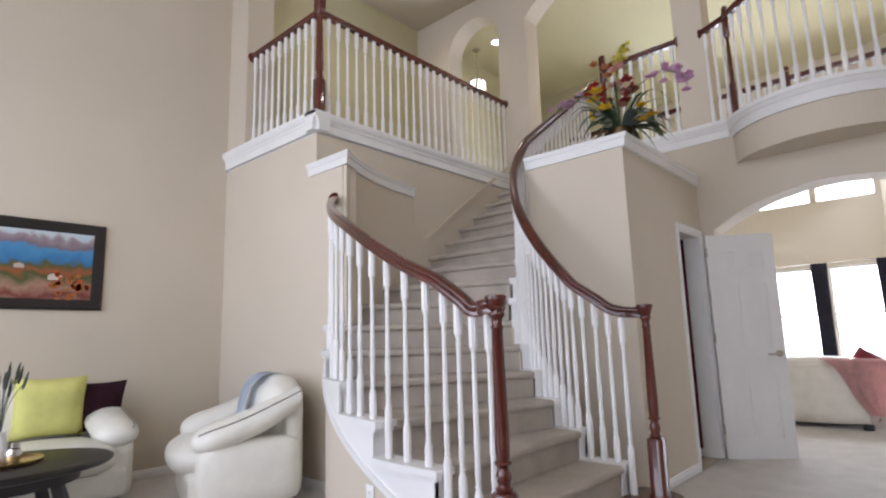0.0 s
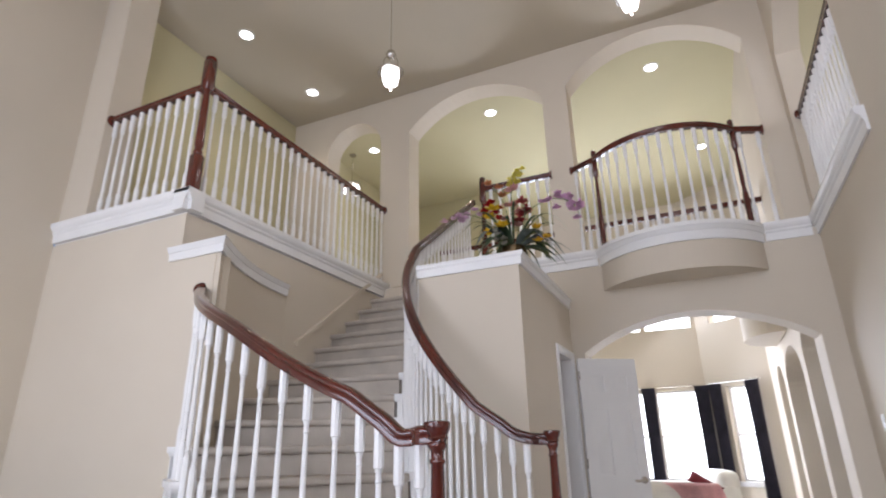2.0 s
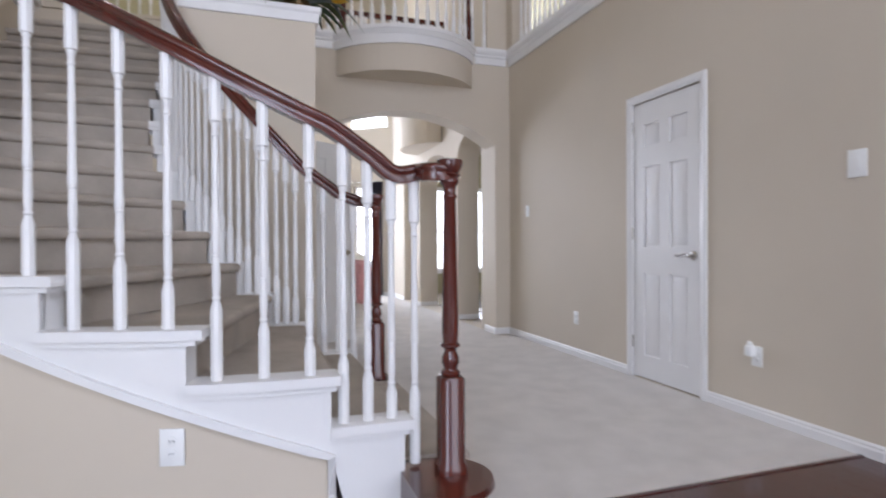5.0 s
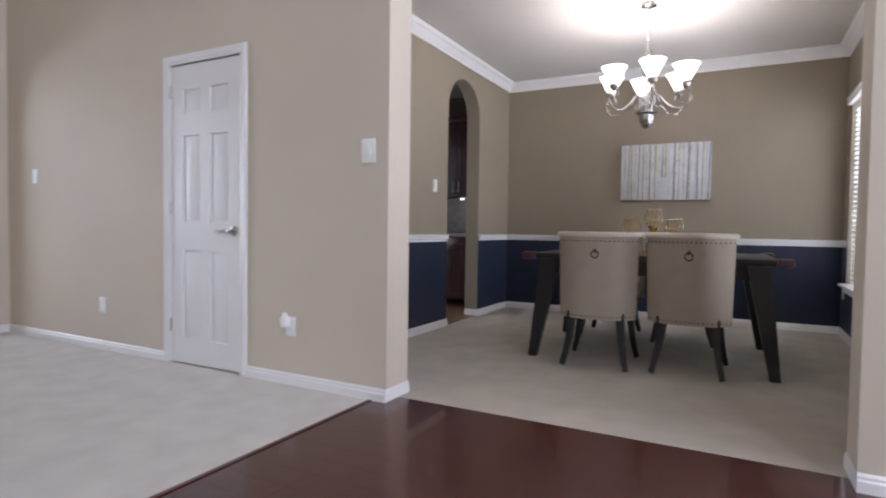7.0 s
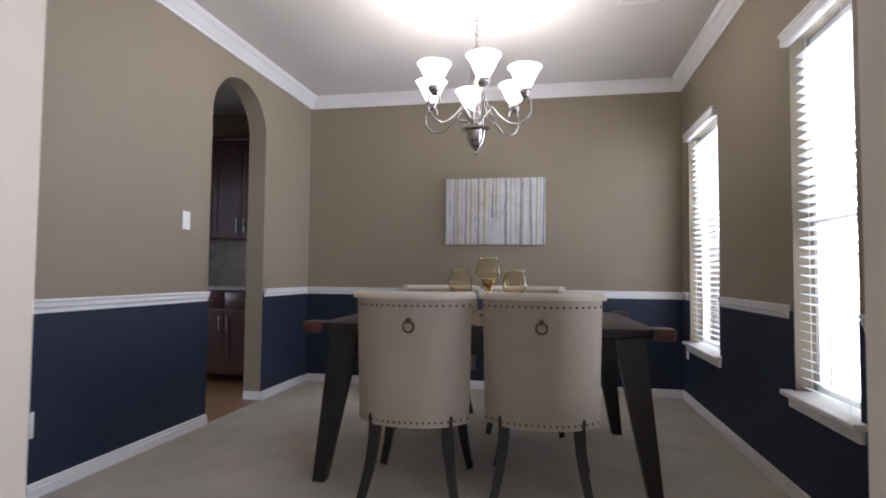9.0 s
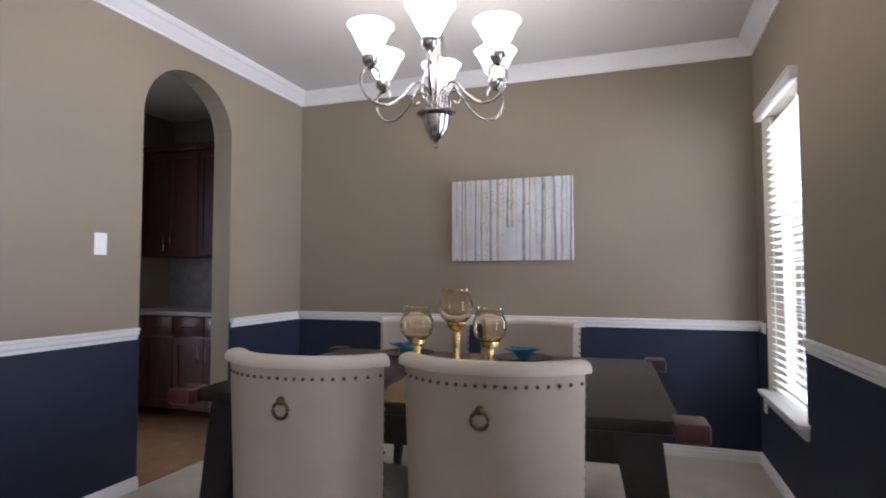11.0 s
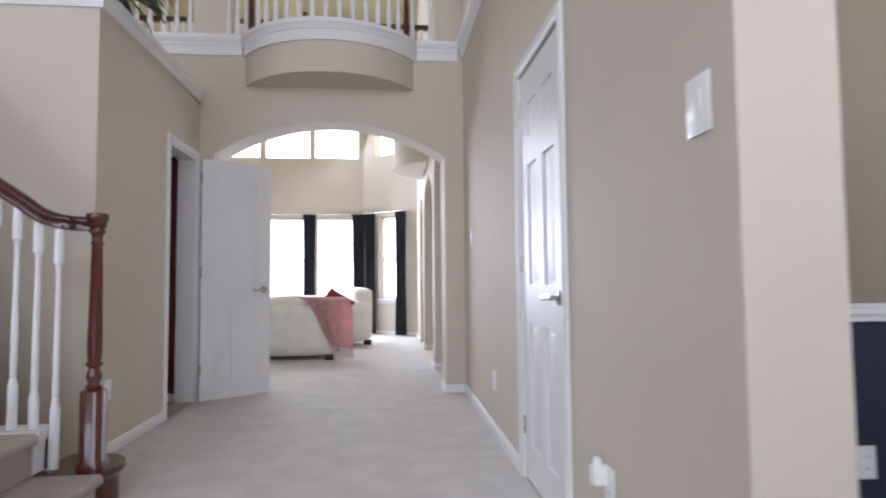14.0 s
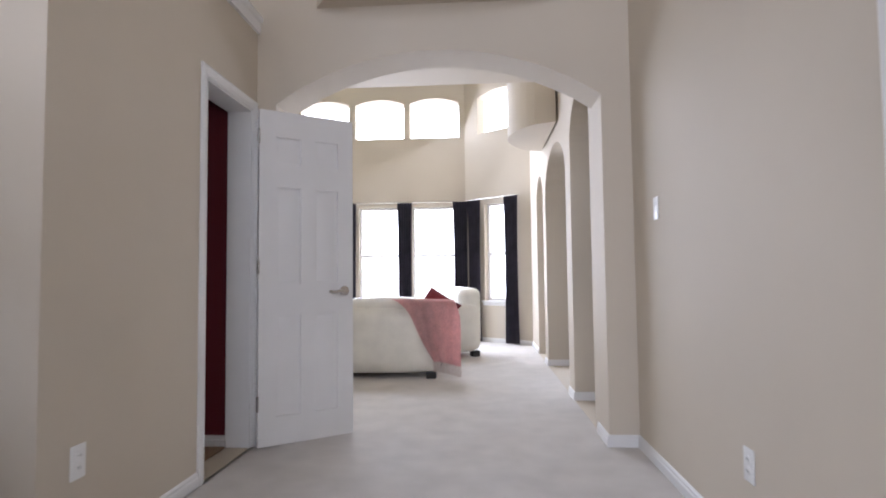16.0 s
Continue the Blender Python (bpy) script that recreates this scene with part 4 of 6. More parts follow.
def plank(x0, x1, y0, y1):
    key = (round(x1 - x0, 3), round(y1 - y0, 3))
    if key not in PLANK:
        b2 = B()
        box(b2, 0, 0, 0, key[0] - 0.0006, key[1] - 0.0006, 0.012, 0.0004, None, 1)
        me = bpy.data.meshes.new("floor_board")
        b2.to_mesh(me)
        b2.free()
        me.materials.append(FLOORWOOD)
        PLANK[key] = me
    ob = new("floor_board", PLANK[key])
    ob.location, ob.parent = (x0, y0, -0.012), foyer_floor


x = -2.6
while x < 0.815:
    y, first = FRONT_Y + 1.0 - 0.3 * rng.randint(0, 3), True
    while y < 1.625:
        L = rng.choice((0.9, 1.2, 1.5))
        y1 = min(1.63, y + L)
        plank(x, min(x + 0.127, 0.82), y, y1)
        y = y1
    x += 0.127
bm = B()
box(bm, -1.12, 1.625, -0.005, HALL_X - 0.014, 1.647, 0.005, 0.002)
setting("trim_threshold", bm, FLOORWOOD)


# ---- dining table ----
def dining_table():
    t = thing("dining_table", (2.835, 0.45, 0), "espresso dining table with splayed tapered legs and cherry end caps", "table", "", 2.5)
    hx, hy = 0.60, 0.81
    bm = B()
    box(bm, -hx, -hy, 0.745, hx, hy, 0.785, 0.006)
    part("tabletop", bm, ESPRESSO, t)
    for s in (-1, 1):
        bm = B()
        box(bm, -hx + 0.05, s * (hy - 0.09) - 0.012, 0.64, hx - 0.05, s * (hy - 0.09) + 0.012, 0.745, 0.003)
        part("apron", bm, ESPRESSO, t)
        bm = B()
        box(bm, s * (hx - 0.06) - 0.012, -hy + 0.1, 0.64, s * (hx - 0.06) + 0.012, hy - 0.1, 0.745, 0.003)
        part("apron", bm, ESPRESSO, t)
        for q in (-1, 1):
            bm = B()
            box(bm, q * (hx - 0.01) - 0.055, s * (hy + 0.02) - 0.045, 0.738, q * (hx - 0.01) + 0.055, s * (hy + 0.02) + 0.045, 0.792, 0.008)
            part("corner_cap", bm, CABINET, t, "dark reddish wooden corner cap")
            bm = B()
            top, foot = 0.055, 0.032
            cx, cy, fx, fy = q * (hx - 0.09), s * (hy - 0.12), q * (hx - 0.045), s * (hy - 0.01)
            va = [bm.verts.new((fx + a * foot, fy + b * foot, 0)) for a, b in ((-1, -1), (1, -1), (1, 1), (-1, 1))]
            vb = [bm.verts.new((cx + a * top, cy + b * top * 1.25, 0.742)) for a, b in ((-1, -1), (1, -1), (1, 1), (-1, 1))]
            for i in range(4):
                bm.faces.new((va[i], va[(i + 1) % 4], vb[(i + 1) % 4], vb[i]))
            bm.faces.new(va[::-1])
            bm.faces.new(vb)
            bmesh.ops.bevel(bm, geom=bm.edges[:], offset=0.004, segments=2, affect="EDGES")
            part("leg", bm, ESPRESSO, t)
    return t


dining_table()


def shell(bm, half, z0, z1, depth, th, n=18, m=24, grow=0.0, back=0.0):
    """An upright curved back: an arc in plan, open towards +x."""
    rows = []
    for j in range(m + 1):
        v = j / m
        z = z0 + (z1 - z0) * v
        ring = []
        for side in (0, 1):
            for i in range(n + 1):
                u = -1 + 2 * i / n
                if side:
                    u = -u
                hw = half + grow * v
                r = hw - (th if side else 0) * 0.5
                xx = depth * abs(u) ** 2.6 - back * v + (th if side else 0) * (1 - 0.35 * abs(u) ** 4)
                ring.append(bm.verts.new((xx, r * u, z)))
        rows.append(ring)
    for a, b in zip(rows, rows[1:]):
        k = len(a)
        for i in range(k):
            bm.faces.new((a[i], a[(i + 1) % k], b[(i + 1) % k], b[i]))
    bm.faces.new(rows[0][::-1])
    bm.faces.new(rows[-1])
    return rows


def dining_chair():
    c = thing("dining_chair", (0, 0, 0), "oatmeal linen barrel-back dining chair with nailhead trim and ring pull", "chair", "chairs round the table")
    bm = B()
    half, z0, z1, dp = 0.26, 0.345, 0.922, 0.13
    shell(bm, half, z0, z1, dp, 0.075, grow=0.012, back=0.02)
    part("backrest", bm, LINEN, c, "", 50)
    bm = B()
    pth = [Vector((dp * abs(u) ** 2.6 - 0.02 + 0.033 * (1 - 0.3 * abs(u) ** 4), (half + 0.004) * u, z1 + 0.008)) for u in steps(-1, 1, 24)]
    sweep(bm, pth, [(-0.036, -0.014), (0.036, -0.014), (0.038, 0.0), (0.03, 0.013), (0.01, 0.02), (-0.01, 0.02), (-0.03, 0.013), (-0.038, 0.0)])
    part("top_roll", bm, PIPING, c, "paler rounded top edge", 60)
    bm = B()
    soft_block(bm, 0.055, -0.225, 0.34, 0.56, 0.225, 0.49, 0.05, 0.012)
    part("seat", bm, LINEN, c, "", 60)
    nails = B()
    spots = []
    for u in steps(-0.97, 0.97, 19):
        xb = dp * abs(u) ** 2.6
        spots += [(xb - 0.0195, u * (half + 0.012), z1 - 0.035), (xb - 0.001, u * half, z0 + 0.022)]
    for v in steps(0.07, 0.93, 15):
        for s in (-1, 1):
            spots.append((dp + 0.012 - 0.02 * v, s * (half + 0.012 * v - 0.004), z0 + (z1 - z0) * v))
    for p in spots:
        bmesh.ops.create_uvsphere(nails, u_segments=6, v_segments=4, radius=0.0062, matrix=Matrix.Translation(p))
    tagged(part("nailhead_trim", nails, BRASS, c, "antique brass nailheads", 60), kind="stuff")
    bm = B()
    R = 0.024
    tube(bm, [Vector((-0.024, R * math.cos(a), 0.795 + R * math.sin(a))) for a in steps(0, 2 * math.pi - 0.35, 17)], 0.0055, 8, True)
    lathe(bm, [(0.013, 0), (0.013, 0.012), (0.006, 0.02)], 12, pose(-0.014, 0, 0.822, 0, -90, 0))
    part("ring_pull", bm, BRASS, c, "antique brass ring pull", 60)
    for sx, sy in ((0, -1), (0, 1), (1, -1), (1, 1)):
        bm = B()
        x0, y0 = (0.075, sy * 0.165) if not sx else (0.50, sy * 0.185)
        kick = -0.07 if not sx else 0.03
        sweep(bm, [Vector((x0 + kick * q * q, y0 + sy * 0.05 * q * q, 0.375 * (1 - q))) for q in steps(0, 1, 6)], [(-0.027, -0.027), (0.027, -0.027), (0.027, 0.027), (-0.027, 0.027)], up=Vector((0, 1, 0)))
        for v in bm.verts:
            f = 0.62 + 0.38 * max(0, v.co.z) / 0.375
            q = 1 - max(0, v.co.z) / 0.375
            cx, cy = x0 + kick * q * q, y0 + sy * 0.05 * q * q
            v.co.x, v.co.y = cx + (v.co.x - cx) * f, cy + (v.co.y - cy) * f
        bmesh.ops.translate(bm, vec=(0, 0, -min(v.co.z for v in bm.verts)), verts=bm.verts)
        part("leg", bm, ESPRESSO, c, "dark tapered leg", 30)
    return c


chair = dining_chair()
chair.matrix_world = pose(2.02, 0.722, 0, 0, 0, 3)
copy_thing(chair, pose(2.095, 0.139, 0, 0, 0, 1))
copy_thing(chair, pose(3.72, 0.885, 0, 0, 0, 181))
copy_thing(chair, pose(3.74, 0.285, 0, 0, 0, 183))


def goblet(at, h, r):
    g = thing("glass_hurricane", at, "smoky amber glass candle holder on a gold stem", "candle holder", "glass candle holders")
    bm = B()
    b = h - 2.0 * r
    out = [(0.012, b - 0.01), (0.5 * r, b), (0.86 * r, b + 0.35 * r), (r, b + 0.8 * r), (0.97 * r, b + 1.2 * r), (0.78 * r, b + 1.65 * r), (0.72 * r, b + 1.75 * r), (0.8 * r, b + 1.85 * r), (0.78 * r, b + 2.0 * r)]
    inn = [(max(0.004, a - 0.0035), z) for a, z in out[::-1]]
    lathe(bm, out + inn[:-1] + [(0.004, b + 0.006)], 24)
    part("bowl", bm, AMBER, g, "", 60)
    bm = B()
    lathe(bm, [(0.052, 0), (0.052, 0.008), (0.03, 0.018), (0.014, 0.04), (0.011, 0.5 * b), (0.018, 0.75 * b), (0.012, 0.82 * b), (0.55 * r, b - 0.012), (0.55 * r, b + 0.004), (0.01, b + 0.004)], 20)
    part("stem", bm, GOLD, g, "gold metal stem", 60)


TZ = 0.785
goblet((2.822, 0.617, TZ + 0.004), 0.27, 0.072)
goblet((2.88, 0.46, TZ + 0.004), 0.345, 0.074)
goblet((2.838, 0.302, TZ + 0.004), 0.27, 0.072)
bm = B()
box(bm, 2.24, 0.33, TZ + 0.0005, 3.40, 0.59, TZ + 0.0035, 0.001)
tagged(obj("table_runner", bm, GOLD), "pale gold table runner along the dining table", "table runner")


def place_setting(x, y, a):
    p = thing("place_setting", (x, y, TZ), "black plate with a folded blue napkin on the table", "plate", "place settings", a)
    bm = B()
    lathe(bm, [(0.07, 0), (0.075, 0.004), (0.14, 0.018), (0.141, 0.021), (0.075, 0.008), (0.0, 0.008)], 28)
    part("plate", bm, DISH, p, "", 50)
    bm = B()
    r2 = random.Random(int(x * 100 + y * 10))
    for i in range(9):
        b = 2 * math.pi * i / 9
        rr = 0.085 if i % 2 else 0.06
        pts = [Vector((0.01 * math.cos(b), 0.01 * math.sin(b), 0.012)), Vector((rr * 0.6 * math.cos(b), rr * 0.6 * math.sin(b), 0.045 + 0.01 * r2.random())), Vector((rr * math.cos(b), rr * math.sin(b), 0.05 + 0.02 * r2.random()))]
        sweep(bm, curve_pts(pts, 3), [(-0.03, 0), (0, -0.004), (0.03, 0), (0, 0.004)])
    part("napkin", bm, BLUE, p, "teal blue folded napkin", 50)


for x, y in ((2.47, 0.74), (2.50, 0.17), (3.22, 0.83), (3.24, 0.24)):
    place_setting(x, y, 0)


# ---- chandelier ----
def chandelier(at):
    c = thing("chandelier", at, "brushed nickel six-arm chandelier with frosted bell shades, lit", "chandelier")
    z0 = 1.735
    bm = B()
    lathe(bm, [(0.004, 0), (0.012, 0.012), (0.006, 0.025), (0.012, 0.035), (0.03, 0.05), (0.05, 0.09), (0.058, 0.14), (0.085, 0.15), (0.085, 0.158), (0.03, 0.165), (0.016, 0.2), (0.012, 0.5), (0.02, 0.56), (0.034, 0.58), (0.034, 0.63), (0.016, 0.65), (0.006, 0.66)], 24, pose(0, 0, z0))
    part("column", bm, NICKEL, c, "", 50)
    for i in range(6):
        a = 2 * math.pi * (i + 0.5) / 6
        rod = B()
        pr = [(0.02, 0.6), (0.028, 0.5), (0.05, 0.36), (0.085, 0.26)]
        ca, sa = math.cos(a), math.sin(a)
        tube(rod, curve_pts([Vector((r * ca, r * sa, z0 + z)) for r, z in pr], 5), 0.0035, 6)
        part("rod", rod, NICKEL, c)
    for i in range(6):
        a = 2 * math.pi * i / 6 + 0.26
        ca, sa = math.cos(a), math.sin(a)
        bm = B()
        pr = [(0.02, 0.17), (0.06, 0.27), (0.1, 0.275), (0.15, 0.215), (0.22, 0.165), (0.29, 0.17), (0.335, 0.22), (0.335, 0.28), (0.30, 0.315), (0.265, 0.30), (0.26, 0.27)]
        tube(bm, curve_pts([Vector((r * ca, r * sa, z0 + z)) for r, z in pr], 6), 0.0065, 8)
        part("arm", bm, NICKEL, c, "", 60)
        bm = B()
        pr = [(0.03, 0.17), (0.05, 0.235), (0.085, 0.25), (0.105, 0.22), (0.09, 0.195), (0.075, 0.21)]
        tube(bm, curve_pts([Vector((r * math.cos(a + 0.5), r * math.sin(a + 0.5), z0 + z)) for r, z in pr], 5), 0.005, 6)
        part("scroll", bm, NICKEL, c, "", 60)
        bm = B()
        lathe(bm, [(0.008, 0.30), (0.016, 0.312), (0.03, 0.325), (0.036, 0.345), (0.03, 0.36), (0.01, 0.365)], 16, pose(0.30 * ca, 0.30 * sa, z0))
        part("cup", bm, NICKEL, c, "", 60)
        bm = B()
        pts = [(0.028, 0.362), (0.044, 0.385), (0.066, 0.43), (0.08, 0.462), (0.097, 0.482), (0.094, 0.484), (0.077, 0.464), (0.062, 0.43), (0.041, 0.388), (0.024, 0.366)]
        lathe(bm, pts, 24, pose(0.30 * ca, 0.30 * sa, z0))
        part("shade", bm, SHADE_GLOW, c, "frosted white bell shade, lit", 60)
        bulb("chandelier_bulb", (at[0] + 0.30 * ca, at[1] + 0.30 * sa, z0 + 0.515), 9.8, (1, 0.93, 0.82), 0.03)
    bm = B()
    lathe(bm, [(0.065, 0), (0.06, -0.02), (0.02, -0.03), (0.008, -0.04)], 24, pose(0, 0, DIN_Z - 0.001))
    part("canopy", bm, NICKEL, c, "", 50)
    z, k = z0 + 0.66, 0
    while z < DIN_Z - 0.05:
        bm = B()
        r = 0.035 if k == 0 else 0.013
        tube(bm, [Vector((r * math.cos(t) * (0.0 if k % 2 and k else 1), r * math.cos(t) * (1.0 if k % 2 and k else 0), z + r + r * 1.3 * math.sin(t))) for t in steps(0, 2 * math.pi * 11 / 12, 11)], 0.003, 6, True)
        part("chain_link", bm, NICKEL, c)
        z += r * 2.0
        k += 1


chandelier((2.836, 0.533, 0))


def art_trees():
    p = thing("birch_canvas", (DIN_X1 - 0.002, 0.59, 1.605), "stretched canvas painting of pale birch trunks", "painting")
    w, h, d = 0.452, 0.302, 0.036
    canvas = material("birch_canvas_ground", (0.62, 0.63, 0.65), 0.7, bump=0.4, bump_scale=400, vary=0.12, vary_scale=7, fine=0.4)
    bm = B()
    box(bm, -d, -w, -h, 0, w, h, 0.004)
    part("canvas", bm, canvas, p)
    tones = [material("birch_paint_" + n, c, 0.7, bump=0.4, bump_scale=300, vary=0.3, vary_scale=16, fine=0.5, dark=dk) for n, c, dk in (("grey", (0.32, 0.31, 0.31), (0.12, 0.115, 0.11)), ("pale", (0.55, 0.54, 0.52), (0.3, 0.29, 0.28)), ("olive", (0.45, 0.43, 0.3), (0.22, 0.2, 0.14)))]
    r = random.Random(7)
    y = -w + 0.02
    k = 0
    while y < w - 0.03:
        wd = r.uniform(0.008, 0.03)
        bm = B()
        lean = r.uniform(-0.012, 0.012)
        lo = -h if r.random() < 0.8 else -h * 0.2
        n = 9
        va = []
        for i in range(n + 1):
            v = lo + (h - lo) * i / n
            cy = y + lean * i / n + r.uniform(-0.003, 0.003)
            va.append((bm.verts.new((-d - 0.0015, cy - wd / 2 * (1 - 0.25 * i / n), v)), bm.verts.new((-d - 0.0015, cy + wd / 2 * (1 - 0.25 * i / n), v))))
        for a, b in zip(va, va[1:]):
            bm.faces.new((a[0], a[1], b[1], b[0]))
        for _ in range(3):
            v = r.uniform(lo, h * 0.8)
            s = r.choice((-1, 1))
            tube(bm, [Vector((-d - 0.001, y, v)), Vector((-d - 0.001, max(-w, min(w, y + s * 0.03)), min(h, v + 0.025))), Vector((-d - 0.001, max(-w, min(w, y + s * 0.055)), min(h, v + 0.04)))], 0.0012, 4)
        part("birch_trunk", bm, tones[k % 3], p)
        y += wd + r.uniform(0.008, 0.032)
        k += 1
    leaf = material("birch_paint_leaf", (0.55, 0.5, 0.16), 0.7, vary=0.2, vary_scale=30)
    bm = B()
    for _ in range(90):
        y, v = r.gauss(0.08, 0.14), r.gauss(0.13, 0.09)
        if abs(y) < w - 0.02 and abs(v) < h - 0.02:
            bmesh.ops.create_circle(bm, cap_ends=True, segments=6, radius=r.uniform(0.003, 0.008), matrix=pose(-d - 0.0028, y, v, 0, 90, 0))
    tagged(part("leaf_dabs", bm, leaf, p, "yellow leaf dabs of paint"), kind="stuff")


art_trees()


# ---- windows ----
def sash_window(name, width, z0, z1, m, blinds=True, label="double-hung white window with lowered slat blinds"):
    """Local x across, y outwards; the wall's inner face lies at y = 0."""
    w = new(name)
    w.matrix_world = m
    tagged(w, label, "window", kind="structure")
    h = width / 2
    zm = z0 + (z1 - z0) * 0.48
    bm = B()
    slab(bm, rect(-h, z0, h, z1), [rect(-h + 0.035, z0 + 0.035, h - 0.035, zm - 0.018), rect(-h + 0.035, zm + 0.018, h - 0.035, z1 - 0.035)], "y", 0.09, 0.13)
    part("window_frame", bm, TRIM, w)
    for a, b in ((z0 + 0.035, zm - 0.018), (zm + 0.018, z1 - 0.035)):
        bm = B()
        box(bm, -h + 0.03, 0.108, a, h - 0.03, 0.112, b)
        g = part("pane", bm, GLASSCLEAR, w, "clear glass pane")
        g.visible_shadow = False
    bm = B()
    box(bm, -h - 0.045, -0.055, z0 - 0.022, h + 0.045, 0.09, z0 + 0.002, 0.005)
    box(bm, -h - 0.03, -0.022, z0 - 0.075, h + 0.03, -0.001, z0 - 0.022, 0.005)
    part("window_sill", bm, TRIM, w)
    if blinds:
        bm = B()
        box(bm, -h - 0.012, -0.04, z1 - 0.03, h + 0.012, 0.0, z1 + 0.03, 0.006)
        box(bm, -h - 0.018, -0.046, z1 + 0.018, h + 0.018, 0.0, z1 + 0.034, 0.004)
        part("valance", bm, TRIM, w, "white moulded blind valance")
        b2 = B()
        box(b2, -h + 0.008, -0.024, -0.0013, h - 0.008, 0.024, 0.0013, 0.001, pose(0, 0, 0, -14, 0, 0), 1)
        me = bpy.data.meshes.new("slat")
        b2.to_mesh(me)
        b2.free()
        me.materials.append(BLIND)
        z = z0 + 0.02
        while z < z1 - 0.05:
            s = new("slat", me)
            s.location, s.parent = (0, 0.045, z), w
            z += 0.043
        for xx in (-h + 0.12, h - 0.12):
            bm = B()
            tube(bm, [Vector((xx, 0.02, z0 + 0.01)), Vector((xx, 0.02, z1 - 0.04))], 0.0013, 4)
            part("ladder_cord", bm, PLASTIC, w)
    return w


BLIND = material("white_blind_slat", (0.85, 0.85, 0.83), 0.45, vary=0.02)
bt = BLIND.node_tree
mix, through_light = bt.nodes.new("ShaderNodeMixShader"), bt.nodes.new("ShaderNodeBsdfTranslucent")
through_light.inputs["Color"].default_value, mix.inputs[0].default_value = (0.85, 0.85, 0.82, 1), 0.72
bt.links.new(bt.nodes["Principled BSDF"].outputs[0], mix.inputs[1])
bt.links.new(through_light.outputs[0], mix.inputs[2])
bt.links.new(mix.outputs[0], bt.nodes["Material Output"].inputs["Surface"])
for n, (a, b) in enumerate(WIN_D):
    sash_window(f"window_{n + 1}", b - a, 0.5, 2.16, pose((a + b) / 2, DIN_Y0, 0, 0, 0, 180))
for n, (a, b) in enumerate(WIN_N):
    sash_window(f"window_{n + 3}", b - a, 0.48, 2.12, pose((a + b) / 2, 10.6, 0), True, "white nook window with slat blinds")
for n, (a, b) in enumerate(WIN_G):
    sash_window(f"window_{n + 6}", b - a, 0.64, 2.16, pose((a + b) / 2, GREAT_Y, 0), False, "tall white great room window")
sash_window("window_9", 0.48, 0.64, 2.16, pose(-0.45, GREAT_Y, 0, 0, 0, -38) @ pose(0.62, 0, 0), False, "tall white bay window")


def backdrop(name, a, b, z0, z1):
    bm = B()
    vs = [bm.verts.new((a[0], a[1], z0)), bm.verts.new((b[0], b[1], z0)), bm.verts.new((b[0], b[1], z1)), bm.verts.new((a[0], a[1], z1))]
    bm.faces.new(vs)
    ob = setting(name, bm, OUTDOOR)
    ob.visible_shadow = False


backdrop("backdrop_south", (0, -2.6), (7.5, -2.6), -1, 5)
backdrop("backdrop_north", (-9, 13.2), (8, 13.2), -1, 8)
backdrop("backdrop_northeast", (0.6, 12.9), (2.8, 11.0), -1, 8)


# ---- pantry cabinets ----
def cabinet(name, at, w, d, h, doors, drawer, pull_low, label):
    """Faces -x; runs along y."""
    c = thing(name, at, label, "cabinet", "pantry cabinets")
    bm = B()
    box(bm, 0.02, 0, 0.09 if drawer else 0, d, w, h, 0.002)
    part("body", bm, CABINET, c)
    dz1 = h - 0.18 if drawer else h - 0.01
    dz0 = 0.11 if drawer else 0.01
    n = doors
    for i in range(n):
        a, b = w * i / n + 0.004, w * (i + 1) / n - 0.004
        bm = B()
        slab(bm, rect(a, dz0, b, dz1), [rect(a + 0.055, dz0 + 0.055, b - 0.055, dz1 - 0.055)], "x", 0.0, 0.02)
        box(bm, 0.008, a + 0.05, dz0 + 0.05, 0.02, b - 0.05, dz1 - 0.05)
        dr = part("door", bm, CABINET, c, "dark cherry framed cabinet door")
        bm = B()
        py = b - 0.035 if i % 2 == 0 else a + 0.035
        pz = dz0 + 0.05 if pull_low else dz1 - 0.19
        tube(bm, [Vector((0.001, py, pz)), Vector((-0.025, py, pz)), Vector((-0.025, py, pz + 0.13)), Vector((0.001, py, pz + 0.13))], 0.005, 6)
        part("handle", bm, NICKEL, dr, "nickel bar handle")
        if drawer:
            bm = B()
            box(bm, 0.0, a, dz1 + 0.012, 0.02, b, h - 0.01, 0.003)
            dw = part("drawer", bm, CABINET, c)
            bm = B()
            m2, zz = (a + b) / 2, (dz1 + h) / 2
            tube(bm, [Vector((0.001, m2 - 0.07, zz)), Vector((-0.025, m2 - 0.07, zz)), Vector((-0.025, m2 + 0.07, zz)), Vector((0.001, m2 + 0.07, zz))], 0.005, 6)
            part("handle", bm, NICKEL, dw, "nickel bar handle")
    if not drawer:
        bm = B()
        box(bm, -0.03, -0.001, h, d, w + 0.001, h + 0.06, 0.012)
        part("cornice", bm, CABINET, c)


